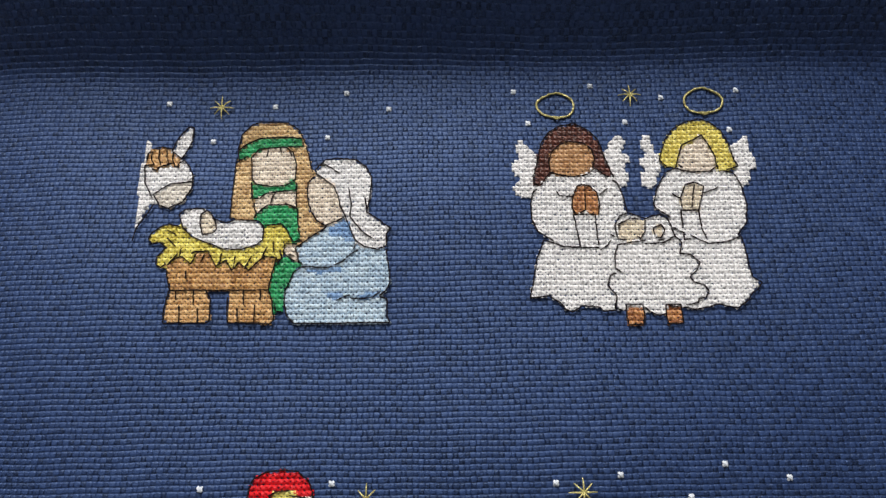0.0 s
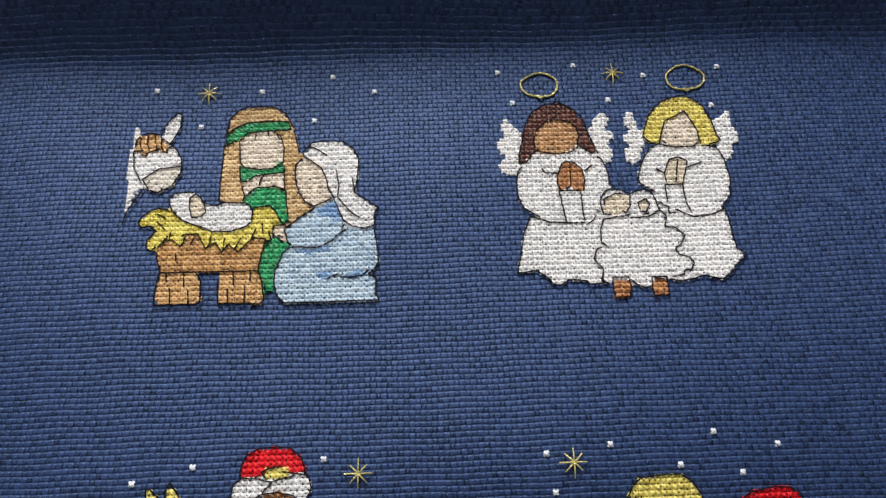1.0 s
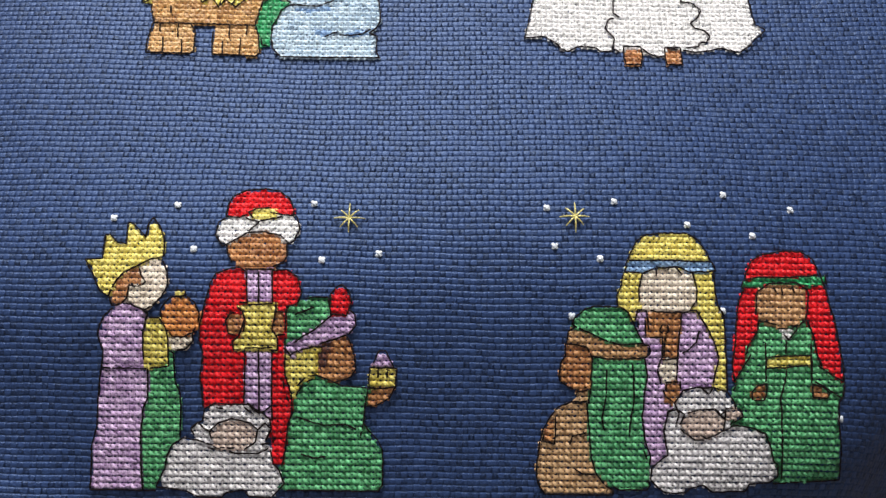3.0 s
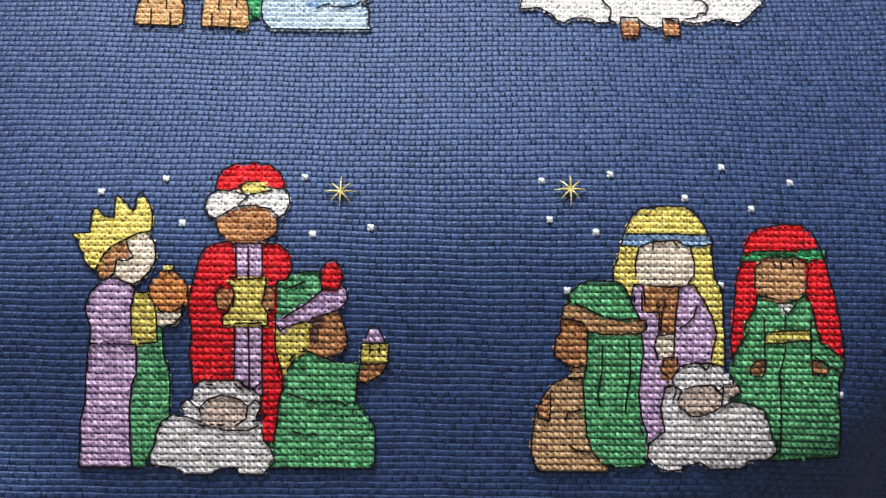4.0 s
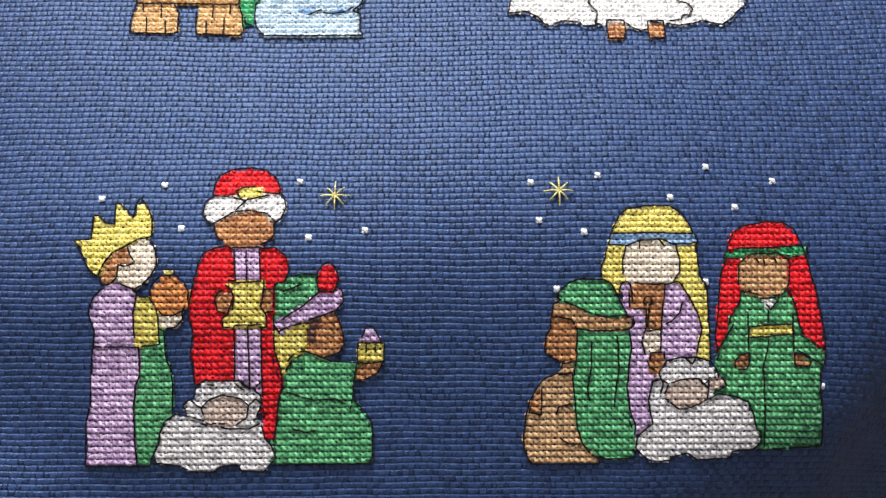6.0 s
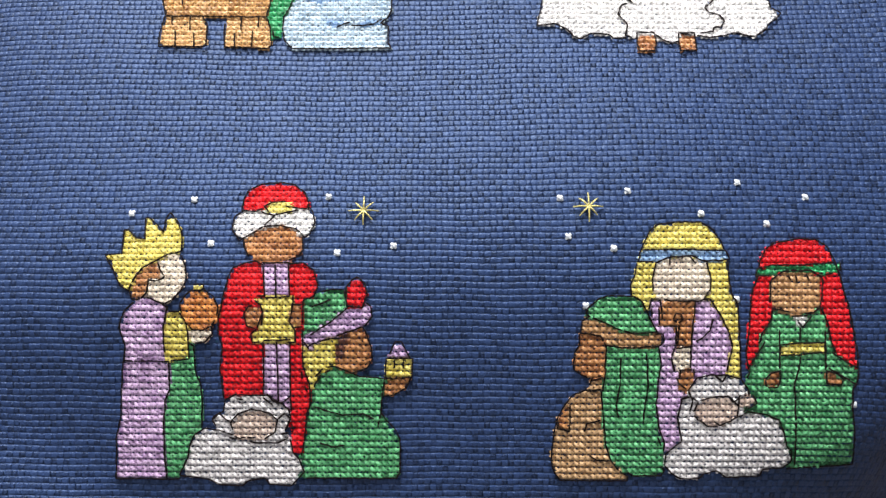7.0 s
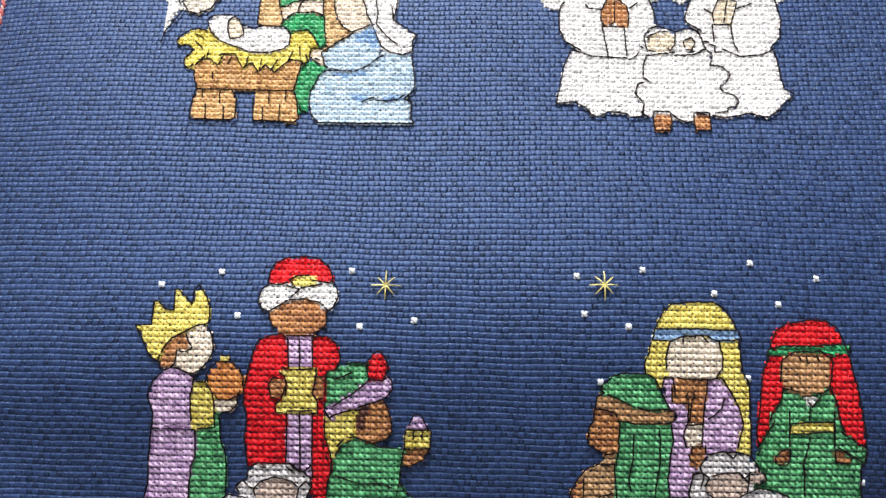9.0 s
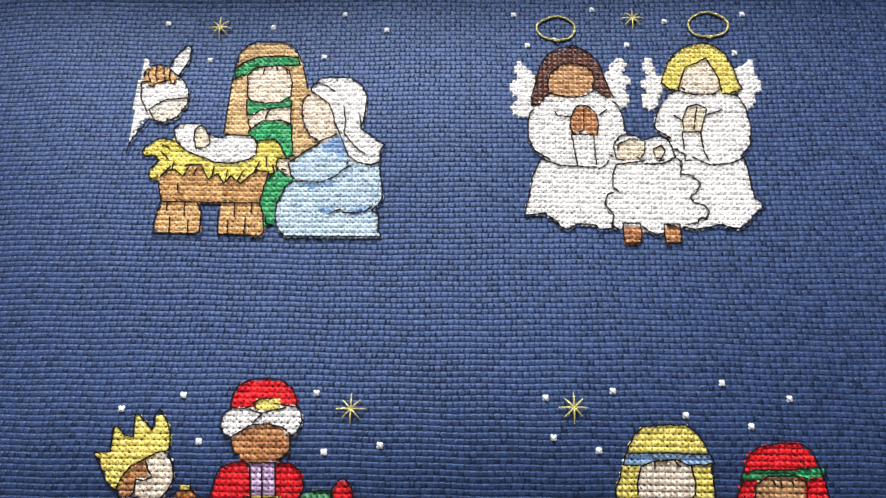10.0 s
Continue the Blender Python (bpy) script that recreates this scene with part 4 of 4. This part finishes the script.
stitch_figure("stitched_king", "kneeling green-robed figure in feathered cap holding a lantern", "motif with the crown", [
    ("robe", "green2", 1, [(-21.8, -71), (-20.6, -69.8), (-18.8, -69.4), (-16.6, -70.2), (-14.4, -71), (-10.4, -71.2), (-10.8, -73.4), (-11.2, -76.6), (-10, -78), (-8.8, -79.2), (-8, -80.8), (-8, -86), (-8.6, -87), (-24.8, -87), (-25.2, -85.6), (-26.2, -83), (-24.4, -81.8), (-24, -80.6), (-24.2, -79.4), (-24.4, -77.6), (-23.6, -76), (-23.2, -74.4), (-23, -72.6)]),
    ("scarf", "yellow", 1, [(-24.2, -69.4), (-24, -67), (-21.8, -65.8), (-19.2, -65.2), (-17.8, -65.2), (-17.6, -68.6), (-19.4, -70), (-21, -70.8), (-22, -72.6), (-23.2, -73.4), (-24, -71.4)]),
    ("cap", "green2", 1, [(-24.4, -64.8), (-24.4, -61.6), (-23.2, -59.4), (-21.8, -58.2), (-19.2, -57.6), (-17, -57.6), (-16.4, -60.4), (-18.8, -62.4), (-21.4, -64), (-23.6, -65.4)]),
    ("feather", "red", 1, [(-16.6, -60.2), (-16.6, -57.2), (-15.8, -56.2), (-14.8, -55.6), (-13.6, -56.6), (-13.2, -58.4), (-14, -60.4)]),
    ("face", "brown", 1, [(-18.2, -64.8), (-14, -63.4), (-13.2, -64.8), (-12.6, -66.4), (-12.4, -68.4), (-13.2, -69.6), (-14.8, -70.2), (-16.6, -70.4), (-18.4, -69.4), (-18, -67.6), (-17.4, -66.4)]),
    ("hair", "darkbrown", 0, [(-18.4, -65.4), (-16.8, -64.4), (-16.2, -65), (-16.8, -66.4), (-17.4, -68.4), (-18.2, -68.4), (-18.6, -67.2)]),
    ("brim", "lavender", 1, [(-23.8, -65.4), (-23.6, -64.8), (-21, -63.4), (-18.4, -61.8), (-16.6, -60.6), (-14, -60.4), (-13.4, -59.6), (-12.6, -60.2), (-12.4, -61.8), (-13.6, -63.2), (-15.8, -63.6), (-18.4, -64.8), (-21, -65.6), (-22.8, -66.8)]),
    ("hand_patch", "brown", 1, [(-10.6, -71.6), (-6, -71), (-7, -72.8), (-9, -73.8), (-10.6, -74)]),
    ("lantern", "yellow", 1, [(-10.2, -68.2), (-5.8, -68.2), (-6, -71.2), (-10.4, -71.2)]),
    ("lantern_top", "lavender", 1, [(-10, -68.2), (-9.2, -66.6), (-8.6, -65.6), (-7.6, -65.6), (-7, -66.8), (-6.2, -68.2)]),
], [
    [(-22, -75.8), (-19.8, -76.4), (-17.6, -77), (-14, -76.8), (-12.4, -77.6)],
    [(-21.2, -81.4), (-19.4, -82), (-17.2, -81.8)],
    [(-11.2, -76.6), (-11.6, -78.8)],
    [(-22.2, -60.4), (-19.2, -59.2)],
    [(-8.8, -68.4), (-8.8, -69.6)],
    [(-7.4, -68.4), (-7.4, -69.6)],
])
stitch_figure("stitched_sheep", "grey-white cross-stitched sheep with pale pink face", "motif with the shepherds", [
    ("fleece", "wool", 1, [(36.2, -83), (37.6, -81.8), (38.8, -81), (38, -77.2), (38.6, -74.2), (40.4, -73.4), (41.4, -76.2), (45, -78.4), (48.2, -77), (49.4, -76.2), (52.2, -76.6), (54.6, -77.4), (55.8, -79.6), (56.4, -81.6), (57.4, -82.4), (57.4, -84.2), (56.2, -85), (52.6, -85.4), (52.2, -86.4), (46.6, -86.6), (45, -85.6), (42.8, -86), (42, -86.8), (38.8, -86.8), (37.2, -85.8), (36.2, -84.8)]),
    ("topknot", "wool", 1, [(39.6, -73), (41, -71), (43, -70.6), (46, -70.6), (48.2, -71.2), (49.4, -72.8), (49.8, -74.6), (48.8, -76.2), (47.8, -77.4), (46, -78.6), (43.2, -78.8), (41.4, -77.6), (40, -76.2), (40.4, -74.6)]),
    ("face", "pinkwool", 1, [(40.6, -76.2), (41.4, -74.6), (43.6, -74), (46.2, -73.8), (48, -75.4), (47.8, -77), (46, -78.6), (43.2, -78.6), (41.6, -77.6)]),
    ("ear", "pinkwool", 1, [(48, -73.8), (50.2, -73.6), (51, -75), (49.4, -75.8), (48, -75.2)]),
], [
    [(43.8, -70.6), (45.2, -71.6), (45.8, -70.6)],
    [(41.4, -74.8), (40, -74), (38.4, -74.4)],
    [(46.2, -73.8), (47, -74.8), (48, -74)],
])
stitch_figure("stitched_figure", "kneeling figure in green drape and brown cross-stitched robe", "motif with the shepherds", [
    ("robe", "beige", 1, [(17.4, -84.8), (17.2, -82.8), (17.6, -79.8), (18.2, -77.2), (19.4, -75.2), (20.6, -73.8), (22.4, -73), (25.2, -72.8), (25.8, -77.2), (26.2, -81.4), (27.2, -84), (28.6, -85.6), (30, -86.4), (30, -87.2), (18.8, -87.2), (18, -86.2)]),
    ("patch", "brown", 1, [(18.2, -79), (18.6, -77.2), (19.4, -75.6), (20.2, -75.2), (20.2, -79.4)]),
    ("neck", "beige", 1, [(23.8, -71), (25.8, -70.6), (25.6, -73.2), (23, -73.2)]),
    ("face", "brown", 1, [(20.6, -68.8), (20.8, -67.2), (21.6, -66), (21.6, -64.2), (22.8, -64.2), (25, -64.6), (26, -66.4), (25.8, -69.6), (25.2, -71.2), (23.8, -71.4), (22, -70.6), (20.8, -69.8)]),
    ("drape", "green2", 1, [(25.8, -66), (28.6, -66.4), (34.4, -66.2), (35, -68.8), (34.6, -72.2), (34.4, -75.4), (35, -78.8), (36, -81.4), (35.6, -84.8), (36.2, -85.6), (35.6, -86.4), (31, -86.4), (29.2, -85.4), (27.2, -84), (26, -80.6), (25.4, -77.2), (25.4, -73), (26, -69.6)]),
    ("scarf", "green2", 1, [(22.6, -61.2), (23, -60.2), (24.4, -59), (26.2, -58.4), (30.2, -58.4), (31.6, -59.2), (32.8, -61.4), (34.2, -64), (30.2, -64.2), (27.6, -63.4), (25.4, -62.4), (23.6, -61.8)]),
    ("band", "tanskin", 1, [(21.8, -63.8), (22, -62.2), (23, -61.6), (25, -62.4), (27.6, -63.4), (30.2, -64.4), (35.2, -64.2), (35.4, -65.4), (34.4, -66.2), (30.4, -66.6), (27.2, -66.2), (25, -64.6), (22.2, -64.2)]),
], [
    [(28.4, -68), (28.4, -72.2), (27.8, -75.4), (28.2, -77.2)],
    [(32.6, -67.2), (33, -72.2), (32.4, -76.4), (32.4, -78)],
    [(22.6, -79.4), (23, -78.2), (25.2, -77.6)],
    [(23.6, -83.2), (25, -84), (26.8, -84)],
])
stitch_figure("stitched_figure", "yellow-scarfed figure in lavender robe cross-stitched in cotton", "motif with the shepherds", [
    ("headscarf", "yellow", 1, [(29.8, -56.8), (30.6, -54.6), (31.2, -52), (31.8, -50.6), (33, -48.2), (34.4, -47), (37.4, -46.6), (41.6, -46.6), (43.2, -47.6), (44.8, -50), (45.6, -51.8), (45.8, -55.2), (46.2, -57.8), (47.2, -59.6), (47.6, -63.6), (48.2, -71.2), (45.2, -72), (45.2, -68.8), (43.2, -65.4), (41.8, -60.4), (38.2, -58.8), (33.2, -58.8), (32.8, -60.4), (31.6, -59.2), (30, -58.4)]),
    ("robe", "lavender", 1, [(33.2, -59), (34.6, -58.8), (35.2, -63), (37.2, -63), (37.4, -65.8), (36.6, -68), (37.2, -70), (38, -72), (40.4, -73.4), (40, -77.2), (39.4, -81), (36.6, -82.2), (35.4, -81.6), (33.8, -78), (33.4, -75.4), (33.6, -72.2), (34, -68.8), (34.6, -65), (33.4, -63)]),
    ("sleeve", "lavender", 1, [(40.4, -59.2), (42.6, -58.8), (43.4, -59.8), (44.6, -61.6), (45.8, -63.8), (46.6, -66.2), (46, -68.8), (45.4, -72), (42.2, -72), (39.8, -71.6), (39.8, -66.2), (40, -63)]),
    ("face", "skin", 1, [(33.4, -55.4), (34, -53.2), (36, -52.4), (39.6, -52), (42.2, -53), (42.8, -55.4), (42.8, -57.4), (41.8, -58.8), (39.6, -59.2), (36.4, -59.2), (34.2, -58.6), (33.4, -57.6)]),
    ("headband", "blue", 1, [(31, -53), (31.8, -51.2), (38.2, -51), (45.4, -51.2), (46, -52.6), (44, -52.8), (41.8, -52.8), (39.6, -52), (36.4, -52.2), (34.6, -53)]),
    ("crook", "brown", 1, [(34.4, -60.4), (35.6, -59.2), (38.2, -59), (40.4, -59.2), (40.8, -61.6), (40, -63), (40, -66.2), (37.4, -66.4), (37.6, -63), (34.6, -62.8)]),
    ("hand_patch", "skin", 1, [(36.8, -68), (37.4, -66.4), (39.6, -66), (40.2, -67.6), (40, -69.8), (38, -69.8), (37, -69)]),
    ("staff", "brown", 1, [(38.2, -69.8), (40.4, -69.6), (40.6, -72), (39.2, -73.4), (38, -72.2)]),
], [
    [(36.8, -62.1), (37.2, -61.1), (38.1, -61.2), (38.2, -62.2), (37.4, -62.6), (36.8, -62.1)],
    [(37.7, -62.8), (37.6, -65.8)],
    [(43.2, -62), (42.8, -63.8), (41.4, -65), (40.6, -65.4)],
    [(36.2, -52.4), (36.2, -53.6)],
    [(38.4, -52), (38.2, -52.6)],
    [(39.4, -52), (40.4, -53.2)],
])
stitch_figure("stitched_figure", "red-scarfed figure in green tunic cross-stitched in cotton", "motif with the shepherds", [
    ("headscarf", "red", 1, [(49.2, -69.6), (48.8, -67), (49.2, -63.6), (49.4, -59.4), (49.8, -57), (50.6, -55.2), (51, -52.6), (52, -50.8), (53.6, -49.8), (57.2, -49.2), (60.4, -49.2), (62, -50.2), (63, -52), (63.6, -53.6), (64.2, -55), (64.8, -57.6), (65.6, -60), (66.4, -63.4), (67.2, -66.8), (67.4, -69.4), (65.4, -68.4), (63, -67), (60.6, -63.6), (54.4, -62.8), (51.8, -65.4), (50.4, -67.8)]),
    ("tunic", "green2", 1, [(49.6, -70), (50.4, -67.8), (51.2, -64.4), (52.8, -62), (53, -60.2), (54.8, -60.6), (57, -61), (59.8, -60.8), (61, -60), (62, -62.2), (62.8, -65.2), (63.6, -67), (65.8, -68.4), (67.6, -69.8), (67.4, -71.6), (66.8, -72.6), (67, -75.2), (69.2, -84.4), (55.8, -85.2), (54.2, -80.4), (51.4, -77.8), (48.6, -74.6), (48.6, -72)]),
    ("face", "tanskin", 1, [(52.6, -56.4), (53, -55.6), (54.8, -54.4), (59.4, -54.2), (61.2, -55.4), (61.2, -58), (60.8, -60), (58.8, -61.2), (56.2, -61.4), (53.8, -60.6), (52.6, -59.4)]),
    ("headband", "green", 1, [(50.2, -55.2), (50.6, -54), (53.4, -53.4), (57, -53.4), (60.8, -53.2), (64.2, -52.8), (64.4, -54.4), (61.6, -54.8), (59.8, -54.4), (55.2, -54.4), (52.6, -55.2)]),
    ("collar", "white", 1, [(56.4, -61.4), (59.4, -61.4), (58, -63.2)]),
    ("belt", "yellow", 1, [(54.4, -65.8), (61.8, -65.4), (61.8, -67), (54.4, -67.6)]),
    ("hand_patch", "brown", 1, [(52.2, -71.2), (53.2, -70.2), (54.6, -69.8), (54.6, -71.4), (54.2, -72.4), (52.4, -72.4)]),
    ("hand_patch", "brown", 1, [(62.2, -69.8), (63.8, -70.2), (65.2, -71.2), (64.8, -72), (62.4, -71.8)]),
], [
    [(55.6, -55), (56, -55.8)],
    [(56.8, -55), (57, -56.2)],
    [(58.6, -54.8), (59, -55.8)],
    [(57.6, -63.2), (57.6, -65.2)],
    [(57.8, -67.8), (57.4, -70.2), (57, -72), (58.2, -84.6)],
    [(54.2, -63.6), (54.4, -69.6)],
    [(61.8, -63.6), (62, -69.6)],
    [(62.6, -69.4), (65.2, -70.8), (67.2, -71.8)],
])

for cx, cy in [(-55.4, 32.2), (-33.8, 31.2), (-19.4, 34), (-10.8, 30.2), (-45.8, 23.6), (-23, 24), (14.6, 34.2), (30.4, 35.4), (44.6, 32.4), (60, 33.8), (17.2, 26.8), (36.8, 27), (57.6, 25)]:
    knot(cx, cy)
for cx, cy in [(-52.6, -45), (-42.4, -42.6), (-39, -50.2), (-20, -42), (-18.2, -51.6), (-9, -50.4), (18.6, -42.4), (19.8, -48.8), (27.2, -50.8), (29.8, -41.2), (41.8, -45), (52.6, -46.6), (48.2, -39.6), (59.4, -42), (47.2, -58.8), (22.6, -59.8), (67.4, -75)]:
    knot(cx, cy)

gold_star(-44.6, 31, 2.5)
gold_star(38.2, 33, 2.4)
gold_star(-14, -44.6, 2.5)
gold_star(23.2, -44, 2.5)
halo(23, 30.8, 3.8, 2.8)
halo(53, 31.4, 3.9, 2.8)
